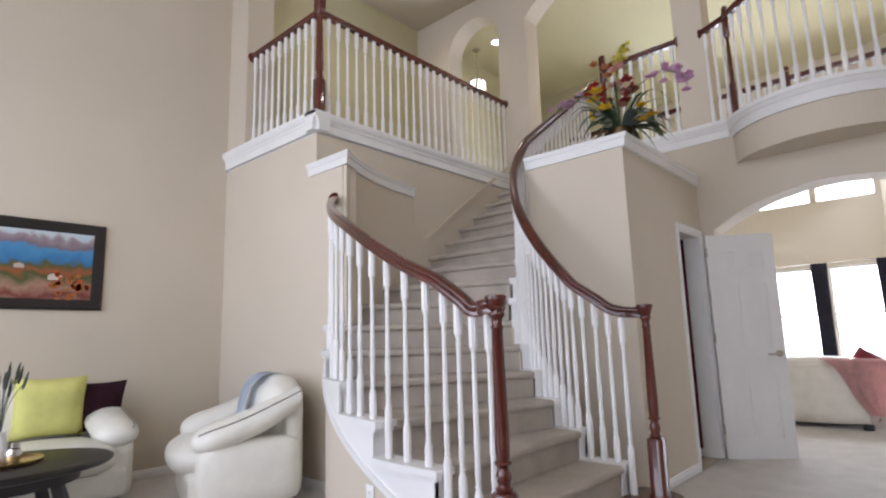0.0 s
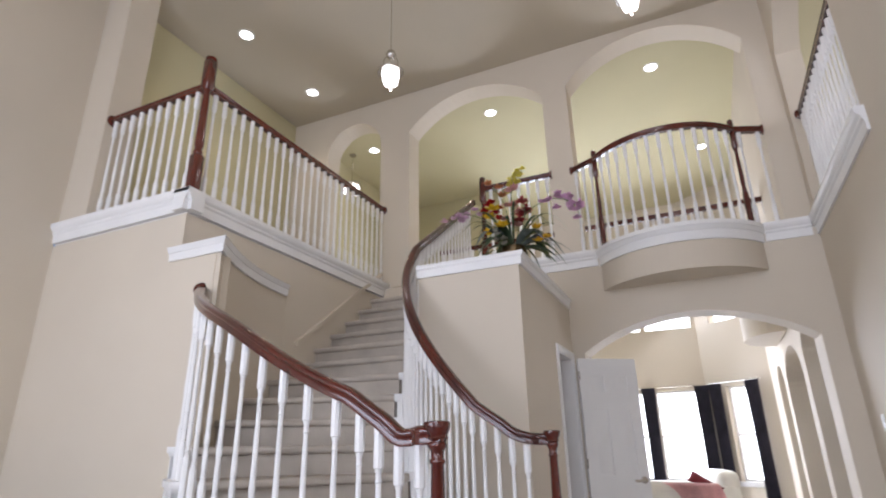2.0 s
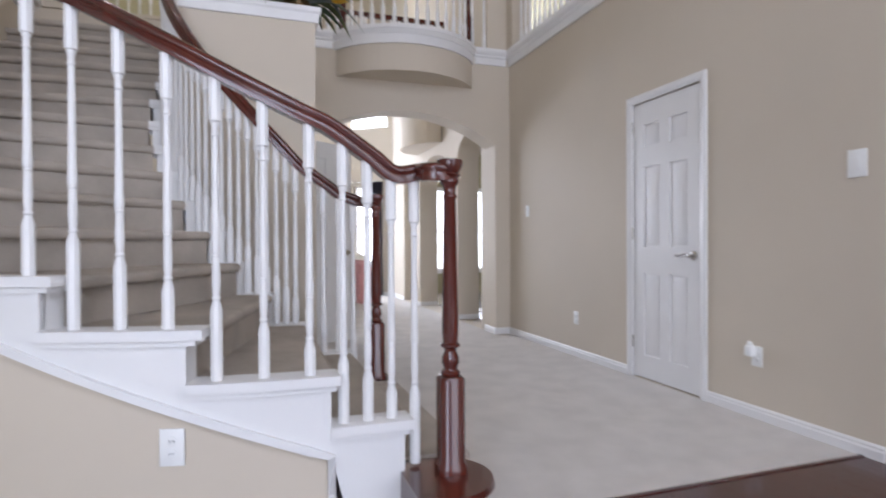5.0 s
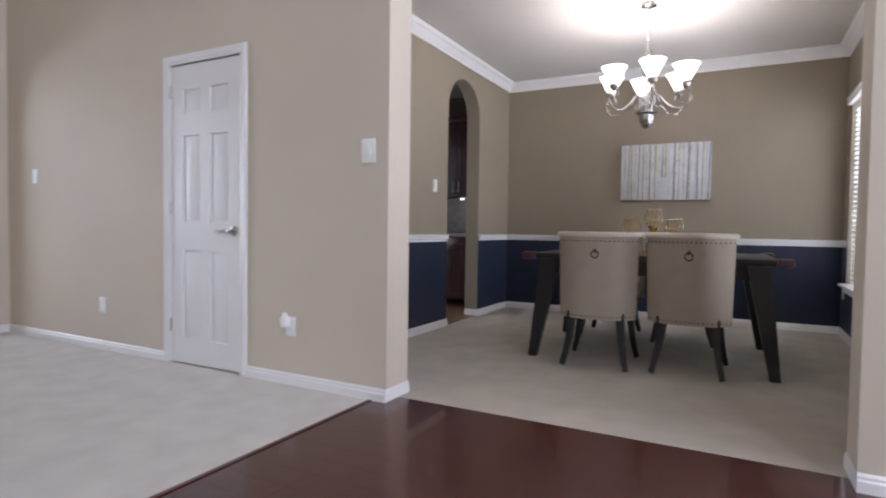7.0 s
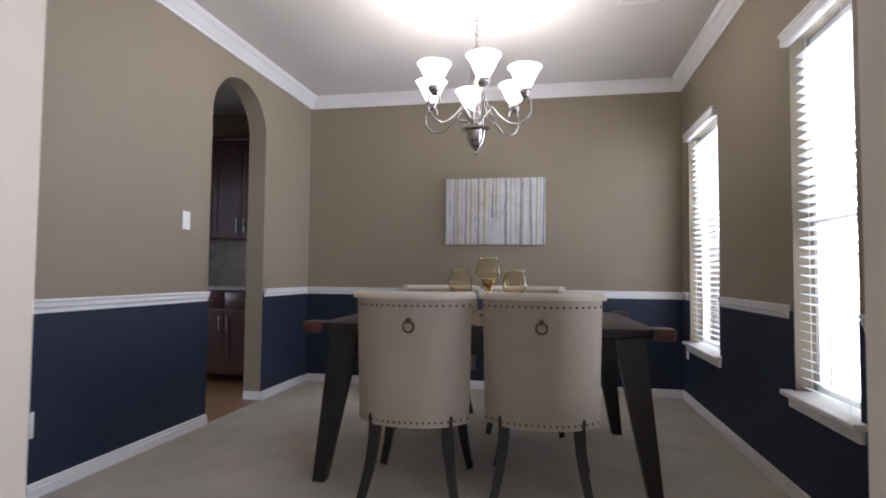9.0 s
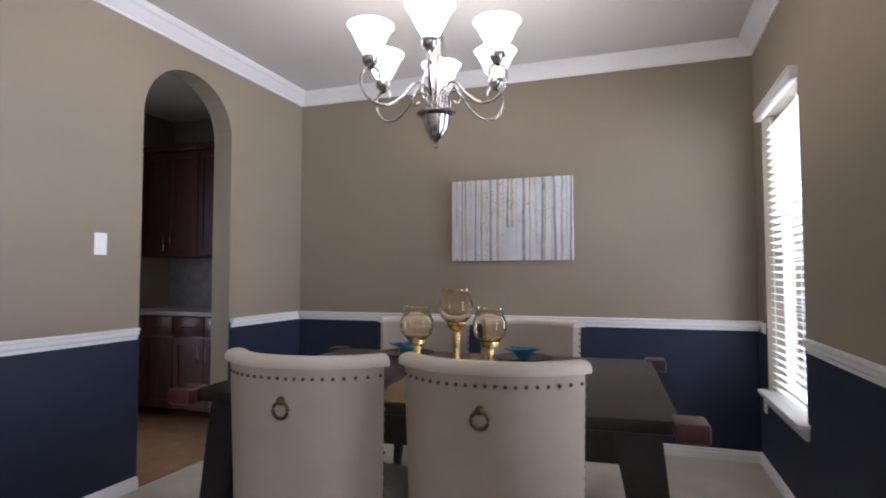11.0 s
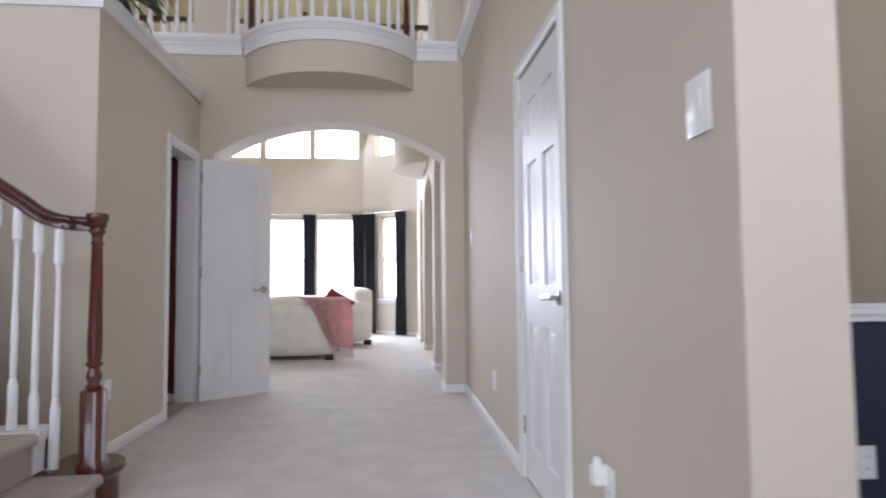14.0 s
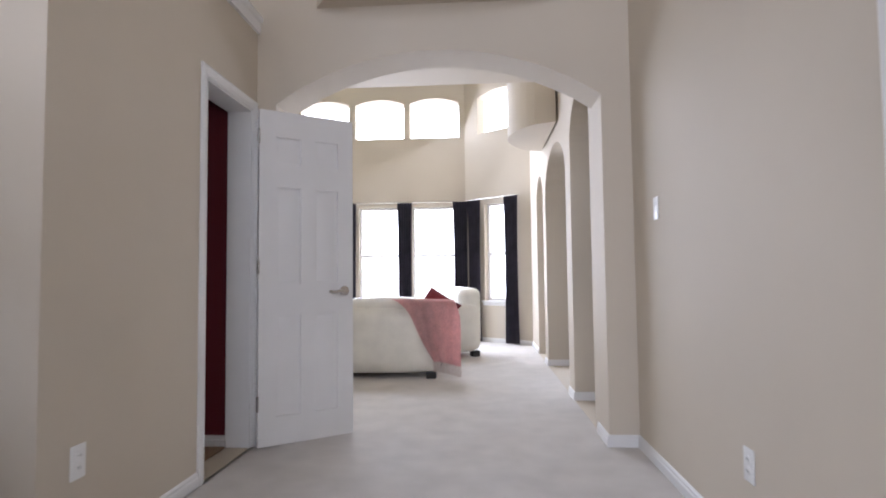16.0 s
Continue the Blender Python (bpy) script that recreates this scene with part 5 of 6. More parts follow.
cabinet("base_cabinet", (4.27, 2.72, 0.003), 0.64, 0.6, 0.86, 2, True, False, "dark cherry base cabinet with drawers and bar handles")
cabinet("base_cabinet", (4.27, 3.36, 0.003), 0.63, 0.6, 0.86, 2, True, False, "dark cherry base cabinet with drawers and bar handles")
cabinet("wall_cabinet", (4.52, 2.72, 1.36), 0.64, 0.35, 0.95, 2, False, True, "dark cherry wall cabinet with bar handles")
cabinet("wall_cabinet", (4.52, 3.36, 1.36), 0.63, 0.35, 0.95, 2, False, True, "dark cherry wall cabinet with bar handles")
bm = B()
box(bm, 4.24, 2.70, 0.864, 4.875, 3.995, 0.90, 0.006)
tagged(obj("worktop", bm, TILE), "grey stone worktop on the pantry cabinets", "worktop")
bm = B()
slab(bm, rect(2.70, 0.90, 3.995, 1.36), [], "x", 4.868, 4.879)
setting("backsplash", bm, TILE)
puck = thing("puck_light", (4.62, 3.0, 1.357), "small round under-cabinet light, lit", "lamp")
bm = B()
lathe(bm, [(0.035, 0), (0.035, -0.012), (0.028, -0.014)], 16)
part("rim", bm, NICKEL, puck)
bm = B()
lathe(bm, [(0.027, -0.0145), (0.02, -0.018), (0.004, -0.02)], 16)
part("lens", bm, CAN_GLOW, puck)
bulb("puck_glow", (4.62, 3.0, 1.31), 0.9, (1, 0.97, 0.92), 0.05)


# ---- switches, outlets, vent ----
def plate(name, m, label, cat, kind="rocker", w=0.036, h=0.058):
    """Wall plate; local x across, z up, y out of the wall towards the room at -y."""
    p = new(name)
    p.matrix_world = m
    tagged(p, label, cat)
    bm = B()
    box(bm, -w, -0.006, -h, w, 0.0, h, 0.002)
    part("cover", bm, PLASTIC, p)
    if kind == "rocker":
        bm = B()
        box(bm, -0.016, -0.0095, -0.033, 0.016, -0.0055, 0.033, 0.0015, pose(0, 0, 0, 4, 0, 0))
        part("rocker", bm, PLASTIC, p)
    else:
        for z in (-0.02, 0.02):
            bm = B()
            lathe(bm, [(0.0165, 0.0), (0.0165, 0.003), (0.015, 0.0035)], 16, pose(0, -0.0055, z, 90, 0, 0))
            part("socket", bm, PLASTIC, p)
            bm = B()
            for xx in (-0.006, 0.006):
                box(bm, xx - 0.0012, -0.0094, z - 0.004, xx + 0.0012, -0.0089, z + 0.006)
            part("slot", bm, BLACK, p)
    return p


E_ = -90
WX = HALL_X - 0.0005
plate("wall_switch", pose(WX, 1.67, 1.376, 0, 0, E_), "white thermostat-size wall control by the dining opening", "switch", "rocker", 0.046, 0.066)
plate("wall_switch", pose(WX, 5.047, 1.343, 0, 0, E_), "white rocker light switch on the beige hall wall", "switch")
plate("wall_outlet", pose(WX, 4.12, 0.342, 0, 0, E_), "white duplex outlet low on the hall wall", "outlet", "duplex")
plate("wall_outlet", pose(WX, 2.228, 0.355, 0, 0, E_), "white duplex outlet beside the closet door", "outlet", "duplex")
plate("wall_switch", pose(2.787, DIN_Y1 - 0.0005, 1.36), "white rocker light switch on the taupe dining wall", "switch")
plate("wall_outlet", pose(1.71, DIN_Y1 - 0.0035, 0.333), "white duplex outlet on the navy dining wall", "outlet", "duplex")
plate("wall_outlet", pose(4.50, DIN_Y0 + 0.0035, 0.41, 0, 0, 180), "white duplex outlet under the dining window", "outlet", "duplex")
plate("wall_outlet", pose(SHELF_X + 0.0005, 3.96, 0.38, 0, 0, 90), "white duplex outlet near the office door", "outlet", "duplex")
so = stair(4.1, SW + 0.021, 0.34)
plate("wall_outlet", pose(so.x, so.y, 0.335, 0, 0, -12.4), "white duplex outlet on the wall under the stairs", "outlet", "duplex", 0.04, 0.062)
fr = thing("air_freshener", (WX - 0.006, 2.248, 0.385), "small white plug-in air freshener in the outlet", "air freshener")
bm = B()
box(bm, -0.05, -0.022, -0.03, 0.0, 0.022, 0.03, 0.008)
part("body", bm, PLASTIC, fr)
bm = B()
lathe(bm, [(0.018, 0.03), (0.014, 0.05), (0.006, 0.055)], 14, pose(-0.028, 0, 0))
part("cap", bm, PLASTIC, fr)
vent = thing("ceiling_vent", (3.0, -0.43, DIN_Z - 0.001), "white rectangular ceiling air vent with slats", "vent")
bm = B()
slab(bm, rect(-0.16, -0.125, 0.16, 0.125), [rect(-0.12, -0.09, 0.12, 0.09)], "z", -0.012, 0.0)
part("frame", bm, TRIM, vent)
# Flat black backing stands in for the shade between the slats.
bm = B()
box(bm, -0.13, -0.095, -0.004, 0.13, 0.095, -0.001)
part("backing", bm, BLACK, vent, "black sheet for the shade behind the slats")
for i in range(12):
    bm = B()
    y = -0.083 + i * 0.0145
    box(bm, -0.125, y - 0.001, -0.012, 0.125, y + 0.0075, -0.008, 0, None)
    part("slat", bm, TRIM, vent)

# ---- ceiling lights ----
def can_light(x, y, z, watts):
    c = thing("can_light", (x, y, z), "round white recessed ceiling light, lit", "recessed light", "recessed ceiling lights")
    bm = B()
    lathe(bm, [(0.095, 0.0), (0.095, -0.006), (0.075, -0.01), (0.072, -0.004)], 24)
    part("trim_ring", bm, TRIM, c)
    bm = B()
    lathe(bm, [(0.071, -0.003), (0.06, -0.012), (0.03, -0.016), (0.004, -0.017)], 24)
    part("lens", bm, CAN_GLOW, c)
    downlight((x, y, z - 0.04), watts)


for x, y in ((-4.66, 3.70), (-4.66, 4.94)):
    can_light(x, y, TOP - 0.001, 30)
for x, y in ((-4.71, 6.62), (-2.65, 6.45), (-0.44, 6.40)):
    can_light(x, y, TOP - 0.021 if y < 7 else TOP - 0.021, 30)
can_light(0.1, 8.9, TOP - 0.021, 25)


def lantern(x, y, zb):
    c = thing("pendant_lantern", (x, y, zb), "nickel pendant with a lit frosted glass urn shade", "pendant light", "pendant lights")
    bm = B()
    lathe(bm, [(0.01, 0), (0.03, 0.012), (0.065, 0.05), (0.08, 0.12), (0.085, 0.17), (0.08, 0.19), (0.03, 0.2)], 24)
    part("shade", bm, SHADE_GLOW, c, "frosted white urn shade, lit", 60)
    bm = B()
    lathe(bm, [(0.006, -0.03), (0.016, -0.02), (0.01, -0.008), (0.028, 0.006), (0.012, 0.012)], 16)
    part("finial", bm, NICKEL, c, "", 60)
    bm = B()
    lathe(bm, [(0.12, 0.165), (0.125, 0.175), (0.09, 0.2), (0.05, 0.215), (0.03, 0.23)], 28)
    part("gallery", bm, NICKEL, c, "", 60)
    for i in range(3):
        a = 2 * math.pi * i / 3
        bm = B()
        tube(bm, curve_pts([Vector((r * math.cos(a), r * math.sin(a), z)) for r, z in ((0.07, 0.2), (0.075, 0.28), (0.045, 0.33), (0.02, 0.35))], 5), 0.004, 6)
        part("strap", bm, NICKEL, c)
    bm = B()
    lathe(bm, [(0.008, 0.32), (0.035, 0.345), (0.05, 0.375), (0.035, 0.41), (0.012, 0.43), (0.006, 0.44)], 20)
    part("crown", bm, NICKEL, c, "", 60)
    bm = B()
    tube(bm, [Vector((0, 0, 0.44)), Vector((0, 0, TOP - zb - 0.03))], 0.004, 6)
    part("chain", bm, NICKEL, c)
    bm = B()
    lathe(bm, [(0.07, TOP - zb - 0.001), (0.06, TOP - zb - 0.025), (0.01, TOP - zb - 0.035)], 20)
    part("canopy", bm, NICKEL, c)
    bulb("lantern_bulb", (x, y, zb - 0.06), 9, (1, 0.95, 0.87), 0.05)


lantern(-2.665, 3.62, 4.39)
lantern(-0.52, 4.3, 4.97)



def loft_fixture(x, y, zb, zt):
    """A small hanging fixture: glowing tubes under a nickel ring."""
    c = thing("hanging_light", (x, y, zb), "small nickel hanging light with lit glass tubes", "pendant light")
    bm = B()
    lathe(bm, [(0.13, 0.13), (0.14, 0.135), (0.14, 0.16), (0.12, 0.165), (0.03, 0.17)], 24)
    part("ring", bm, NICKEL, c, "", 40)
    for i in range(9):
        a = 2 * math.pi * i / 9
        bm = B()
        lathe(bm, [(0.004, 0.0), (0.014, 0.004), (0.014, 0.132)], 10)
        ob = part("glass_tube", bm, SHADE_GLOW, c, "lit glass tube")
        ob.location = (0.11 * math.cos(a), 0.11 * math.sin(a), 0.0)
    bm = B()
    tube(bm, [Vector((0, 0, 0.168)), Vector((0, 0, zt - zb - 0.02))], 0.006, 6)
    part("stem", bm, NICKEL, c)
    bm = B()
    lathe(bm, [(0.06, zt - zb), (0.055, zt - zb - 0.02), (0.01, zt - zb - 0.025)], 16)
    part("canopy", bm, NICKEL, c)


loft_fixture(-5.1, 6.6, 5.1, TOP - 0.021)

# ---- flower arrangement on the plant shelf ----
def flowers(x, y, z):
    f = thing("flower_arrangement", (x, y, z), "tall silk flower arrangement with orchids and broad green leaves", "flowers")
    r = random.Random(3)
    greens = [material("leaf_" + n, c, 0.45, bump=0.2, bump_scale=60, vary=0.2, vary_scale=20) for n, c in (("deep", (0.09, 0.15, 0.08)), ("blue", (0.2, 0.25, 0.23)), ("olive", (0.17, 0.21, 0.09)))]
    bm = B()
    lathe(bm, [(0.08, 0), (0.1, 0.03), (0.105, 0.09), (0.1, 0.12), (0.05, 0.12)], 20)
    part("bowl", bm, BRASS, f, "low dark bowl", 50)

    def leaf(a, reach, rise, width, mat, droop=0.3):
        b = B()
        ca, sa = math.cos(a), math.sin(a)
        n = 8
        rows = []
        for i in range(n + 1):
            t = i / n
            d = 0.04 + reach * t
            h = 0.1 + rise * math.sin(t * math.pi * 0.62) - droop * t * t * reach
            w = width * math.sin(math.pi * (0.06 + 0.94 * t)) ** 0.8 * 0.5
            c = Vector((d * ca, d * sa, h))
            s = Vector((-sa, ca, 0))
            rows.append([b.verts.new(c - s * w + Vector((0, 0, w * 0.35))), b.verts.new(c), b.verts.new(c + s * w + Vector((0, 0, w * 0.35)))])
        for p, q in zip(rows, rows[1:]):
            b.faces.new((p[0], p[1], q[1], q[0]))
            b.faces.new((p[1], p[2], q[2], q[1]))
        bmesh.ops.solidify(b, geom=b.faces[:], thickness=0.002)
        part("leaf", b, mat, f, "", 60)

    for i in range(22):
        leaf(r.uniform(0, 6.28), r.uniform(0.18, 0.42), r.uniform(0.05, 0.25), r.uniform(0.045, 0.09), greens[i % 3], r.uniform(0.3, 0.9))
    for i in range(22):
        leaf(r.uniform(0, 6.28), r.uniform(0.3, 0.55), r.uniform(0.1, 0.4), r.uniform(0.015, 0.03), greens[i % 2 * 2], r.uniform(0.2, 0.8))

    def petals(b, c, size, n, tilt):
        for i in range(n):
            a = 2 * math.pi * i / n + r.uniform(-0.2, 0.2)
            m = Matrix.Translation(c) @ Euler((tilt, 0, a)).to_matrix().to_4x4()
            vs = [b.verts.new(m @ Vector(p)) for p in ((0, 0, 0), (0.45 * size, 0.4 * size, 0.1 * size), (0, size, 0.3 * size), (-0.45 * size, 0.4 * size, 0.1 * size))]
            b.faces.new(vs)

    def spray(pts, col, name, size, count, start=0.35):
        path = curve_pts([Vector(p) for p in pts], 8)
        b = B()
        tube(b, path, 0.004, 5)
        part("stem", b, greens[2], f)
        mat = material("petal_" + name, col, 0.6, vary=0.15, vary_scale=40)
        for i in range(count):
            t = start + (1 - start) * i / max(1, count - 1)
            c = path[min(len(path) - 1, int(t * (len(path) - 1)))]
            c = c + Vector((r.uniform(-1, 1), r.uniform(-1, 1), r.uniform(-1, 1))) * size * 1.2
            b = B()
            petals(b, c, size, 6, r.uniform(-0.6, 0.6))
            petals(b, c + Vector((0, 0, 0.004)), size * 0.6, 5, r.uniform(0.4, 0.9))
            bmesh.ops.solidify(b, geom=b.faces[:], thickness=0.0015)
            part("blossom", b, mat, f, name.replace("_", " ") + " blossom")

    spray([(0, 0, 0.1), (0.12, -0.02, 0.38), (0.34, -0.05, 0.47), (0.52, -0.08, 0.40), (0.58, -0.1, 0.28)], (0.86, 0.55, 0.78), "mauve_orchid", 0.045, 20, 0.5)
    spray([(0, 0, 0.1), (-0.16, -0.05, 0.34), (-0.38, -0.1, 0.46), (-0.52, -0.12, 0.38)], (0.78, 0.52, 0.72), "lilac_orchid", 0.042, 11, 0.5)
    spray([(0, 0, 0.1), (0.0, 0, 0.5), (0.03, 0, 0.7), (0.09, 0, 0.82)], (0.95, 0.82, 0.12), "yellow_orchid", 0.033, 24, 0.55)
    spray([(0, 0, 0.1), (0.03, -0.04, 0.35), (0.02, -0.05, 0.66)], (0.85, 0.48, 0.42), "coral_gladiolus", 0.055, 9, 0.45)
    spray([(0, 0, 0.1), (0.12, -0.06, 0.3), (0.14, -0.07, 0.45)], (0.5, 0.06, 0.07), "rose_red", 0.065, 5, 0.8)
    spray([(0, 0, 0.1), (-0.1, -0.08, 0.3), (-0.13, -0.1, 0.46)], (0.6, 0.015, 0.015), "scarlet", 0.05, 6, 0.78)
    spray([(0, 0, 0.1), (-0.08, -0.14, 0.24), (-0.09, -0.17, 0.33)], (0.9, 0.62, 0.03), "golden_yellow", 0.075, 4, 0.8)
    spray([(0, 0, 0.08), (-0.05, -0.16, 0.14), (-0.05, -0.2, 0.19)], (0.7, 0.68, 0.6), "cream_white", 0.04, 9, 0.6)
    spray([(0, 0, 0.1), (-0.05, 0, 0.5), (-0.16, 0.02, 0.72)], (0.6, 0.22, 0.08), "orange_lily", 0.06, 3, 0.9)
    spray([(0, 0, 0.1), (0.24, -0.1, 0.2), (0.3, -0.16, 0.06)], (0.9, 0.58, 0.04), "amber_lily", 0.055, 3, 0.85)


flowers(-1.705, 4.03, 2.656)


# ---- living room ----
def pillow(name, m, s, mat, label, t=0.09):
    bm = B()
    n = 10
    grid = {}
    for side in (-1, 1):
        for i in range(n + 1):
            for j in range(n + 1):
                u, v = -1 + 2 * i / n, -1 + 2 * j / n
                edge = abs(u) > 0.999 or abs(v) > 0.999
                if edge and side > 0:
                    grid[1, i, j] = grid[-1, i, j]
                    continue
                pinch = 1 - 0.07 * (1 - u * u) * (abs(v) ** 3) - 0.0
                pin2 = 1 - 0.07 * (1 - v * v) * (abs(u) ** 3)
                h = side * t * ((1 - u ** 4) * (1 - v ** 4)) ** 0.6
                grid[side, i, j] = bm.verts.new((u * s * pin2, h, v * s * pinch))
    for side in (-1, 1):
        for i in range(n):
            for j in range(n):
                bm.faces.new((grid[side, i, j], grid[side, i + 1, j], grid[side, i + 1, j + 1], grid[side, i, j + 1]))
    ob = obj(name, bm, mat, None, "", 80)
    ob.matrix_world = m
    return tagged(ob, label, "pillow", "throw pillows")


def leather_seat(name, m, width, cushions, label, cat, depth=0.88, feet=True):
    """Plump leather seating; local x across, front towards -y, back at y = 0."""
    s = new(name)
    s.matrix_world = m
    tagged(s, label, cat)
    h = width / 2
    bm = B()
    soft_block(bm, -h + 0.08, -depth + 0.06, 0.05, h - 0.08, -0.06, 0.3, 0.05, 0.01)
    part("base", bm, LEATHER, s, "", 70)
    inner = width - 0.44
    for i in range(cushions):
        a = -inner / 2 + inner * i / cushions
        b = a + inner / cushions
        bm = B()
        soft_block(bm, a - 0.04, -depth - 0.01, 0.25, b + 0.04, -0.2, 0.47, 0.1, 0.035, 7)
        part("seat_cushion", bm, LEATHER, s, "", 70)
        bm = B()
        soft_block(bm, a + 0.004, -0.34, 0.40, b - 0.004, -0.04, 0.86, 0.12, 0.035, 7, pose(0, 0, 0, -5, 0, 0))
        part("back_cushion", bm, LEATHER, s, "", 70)
    bm = B()
    soft_block(bm, -h + 0.1, -0.16, 0.06, h - 0.1, 0.0, 0.78, 0.07, 0.01)
    part("back", bm, LEATHER, s, "", 70)
    for q in (-1, 1):
        bm = B()
        soft_block(bm, -0.12, -depth + 0.13, 0.05, 0.12, -0.05, 0.48, 0.07, 0.015, 6, pose(q * (h - 0.13), 0, 0))
        part("arm_panel", bm, LEATHER, s, "", 70)
        bm = B()
        n = 20
        rows = []
        for i in range(n + 1):
            t = (i / n) ** 1.5
            y = -depth + 0.08 + (depth - 0.14) * t
            zc = 0.49 + 0.25 * t ** 1.5
            rr = 0.012 + 0.108 * math.sqrt(1 - (1 - min(1, t / 0.22)) ** 2) * (1 - 0.25 * max(0, t - 0.7) / 0.3)
            rows.append([bm.verts.new((q * (h - 0.13) + 1.3 * rr * math.cos(a), y, zc + 0.85 * rr * math.sin(a))) for a in [2 * math.pi * k / 14 for k in range(14)]])
        for ra, rb in zip(rows, rows[1:]):
            for k in range(14):
                bm.faces.new((ra[k], ra[(k + 1) % 14], rb[(k + 1) % 14], rb[k]))
        bm.faces.new(rows[0])
        bm.faces.new(rows[-1][::-1])
        part("arm_roll", bm, LEATHER, s, "", 70)
        bm = B()
        seam = []
        for i in range(3, n + 1):
            t = (i / n) ** 1.5
            rr = 0.012 + 0.108 * math.sqrt(1 - (1 - min(1, t / 0.22)) ** 2) * (1 - 0.25 * max(0, t - 0.7) / 0.3)
            seam.append(Vector((q * (h - 0.13) + q * 1.3 * rr * math.cos(0.75), -depth + 0.08 + (depth - 0.14) * t, 0.49 + 0.25 * t ** 1.5 + 0.85 * rr * math.sin(0.75) + 0.001)))
        tube(bm, seam, 0.006, 6)
        part("arm_seam", bm, SEAM, s, "shaded stitched seam along the arm")
    bm = B()
    tube(bm, [Vector((-h + 0.3, -depth + 0.052, 0.262)), Vector((0, -depth + 0.046, 0.262)), Vector((h - 0.3, -depth + 0.052, 0.262))], 0.007, 6)
    part("base_seam", bm, SEAM, s, "shaded seam above the base")
    for q in (-1, 1):
        for y in (-depth + 0.12, -0.12):
            bm = B()
            box(bm, q * (h - 0.16) - 0.03, y - 0.03, 0, q * (h - 0.16) + 0.03, y + 0.03, 0.06, 0.004)
            part("foot", bm, ESPRESSO, s)
    return s


leather_seat("sofa", pose(LIV_X + 0.06, 0.52, 0, 0, 0, 90), 2.05, 2, "cream leather sofa against the wall below the landscape painting", "sofa", 0.86)
armchair = leather_seat("armchair", pose(-3.95, 2.44, 0, 0, 0, -19), 1.06, 1, "plump cream leather armchair with a blue throw over its back", "armchair", 0.86)
pillow("pillow", pose(LIV_X + 0.45, 1.03, 0.72, 12, 0, 80), 0.23, LIME, "lime yellow square pillow on the cream sofa")
pillow("pillow", pose(LIV_X + 0.38, 1.37, 0.69, 12, 0, 96), 0.2, PLUM, "dark plum square pillow on the cream sofa")


def drape(name, m, path, width, mat, label, cat, fringe=False, ripple=0.008):
    """A throw laid along a line of points (y, z), of a width along x."""
    ob0 = new(name)
    ob0.matrix_world = m
    tagged(ob0, label, cat)
    pts = curve_pts([Vector((0, y, z)) for y, z in path], 5)
    bm = B()
    n = 14
    rows = []
    for k, p in enumerate(pts):
        rows.append([bm.verts.new((-width / 2 + width * i / n, p.y + ripple * math.sin(i * 1.7 + k * 0.25), p.z + 0.5 * ripple * math.sin(i * 1.1))) for i in range(n + 1)])
    for a, b in zip(rows, rows[1:]):
        for i in range(n):
            bm.faces.new((a[i], a[i + 1], b[i + 1], b[i]))
    bmesh.ops.solidify(bm, geom=bm.faces[:], thickness=0.008)
    part("cloth", bm, mat, ob0, "", 80)
    if fringe:
        bm = B()
        e0 = pts[-1]
        for i in range(46):
            x = -width / 2 + width * i / 45
            tube(bm, [Vector((x, e0.y, e0.z)), Vector((x + 0.004 * math.sin(i), e0.y + 0.004 * math.cos(i * 2.3), e0.z - 0.05)), Vector((x + 0.008 * math.sin(i * 1.3), e0.y, e0.z - 0.09))], 0.0022, 4)
        tagged(part("fringe", bm, FRINGE, ob0, "cream fringe"), kind="stuff")
    return ob0


FRINGE = material("cream_fringe", (0.62, 0.53, 0.48), 0.95, vary=0.1)
drape("throw_blanket", pose(-3.95, 2.44, 0, 0, 0, -19) @ pose(-0.05, 0, 0), [(0.012, 0.5), (0.012, 0.76), (-0.03, 0.86), (-0.12, 0.905), (-0.24, 0.9), (-0.345, 0.8), (-0.385, 0.62), (-0.385, 0.48)], 0.36, BLUEGREY, "pale blue-grey throw over the armchair back", "blanket")


def coffee_table(x, y):
    t = thing("coffee_table", (x, y, 0), "oval dark espresso coffee table in front of the sofa", "table")
    bm = B()
    lathe(bm, [(0.44, 0.452), (0.475, 0.458), (0.49, 0.472), (0.49, 0.488), (0.48, 0.497), (0.47, 0.50)], 40, Matrix.Diagonal((1.0, 1.35, 1, 1)))
    part("tabletop", bm, ESPRESSO, t, "", 50)
    bm = B()
    lathe(bm, [(0.36, 0.38), (0.37, 0.455)], 32, Matrix.Diagonal((1.0, 1.35, 1, 1)))
    part("apron", bm, ESPRESSO, t, "", 50)
    for a in (-1, 1):
        for b in (-1, 1):
            bm = B()
            sweep(bm, [Vector((a * 0.2, b * 0.32, 0.39)), Vector((a * 0.24, b * 0.38, 0.18)), Vector((a * 0.29, b * 0.45, 0.0))], [(-0.03, -0.022), (0.03, -0.022), (0.03, 0.022), (-0.03, 0.022)], up=Vector((b, -a, 0)).normalized())
            part("leg", bm, ESPRESSO, t)


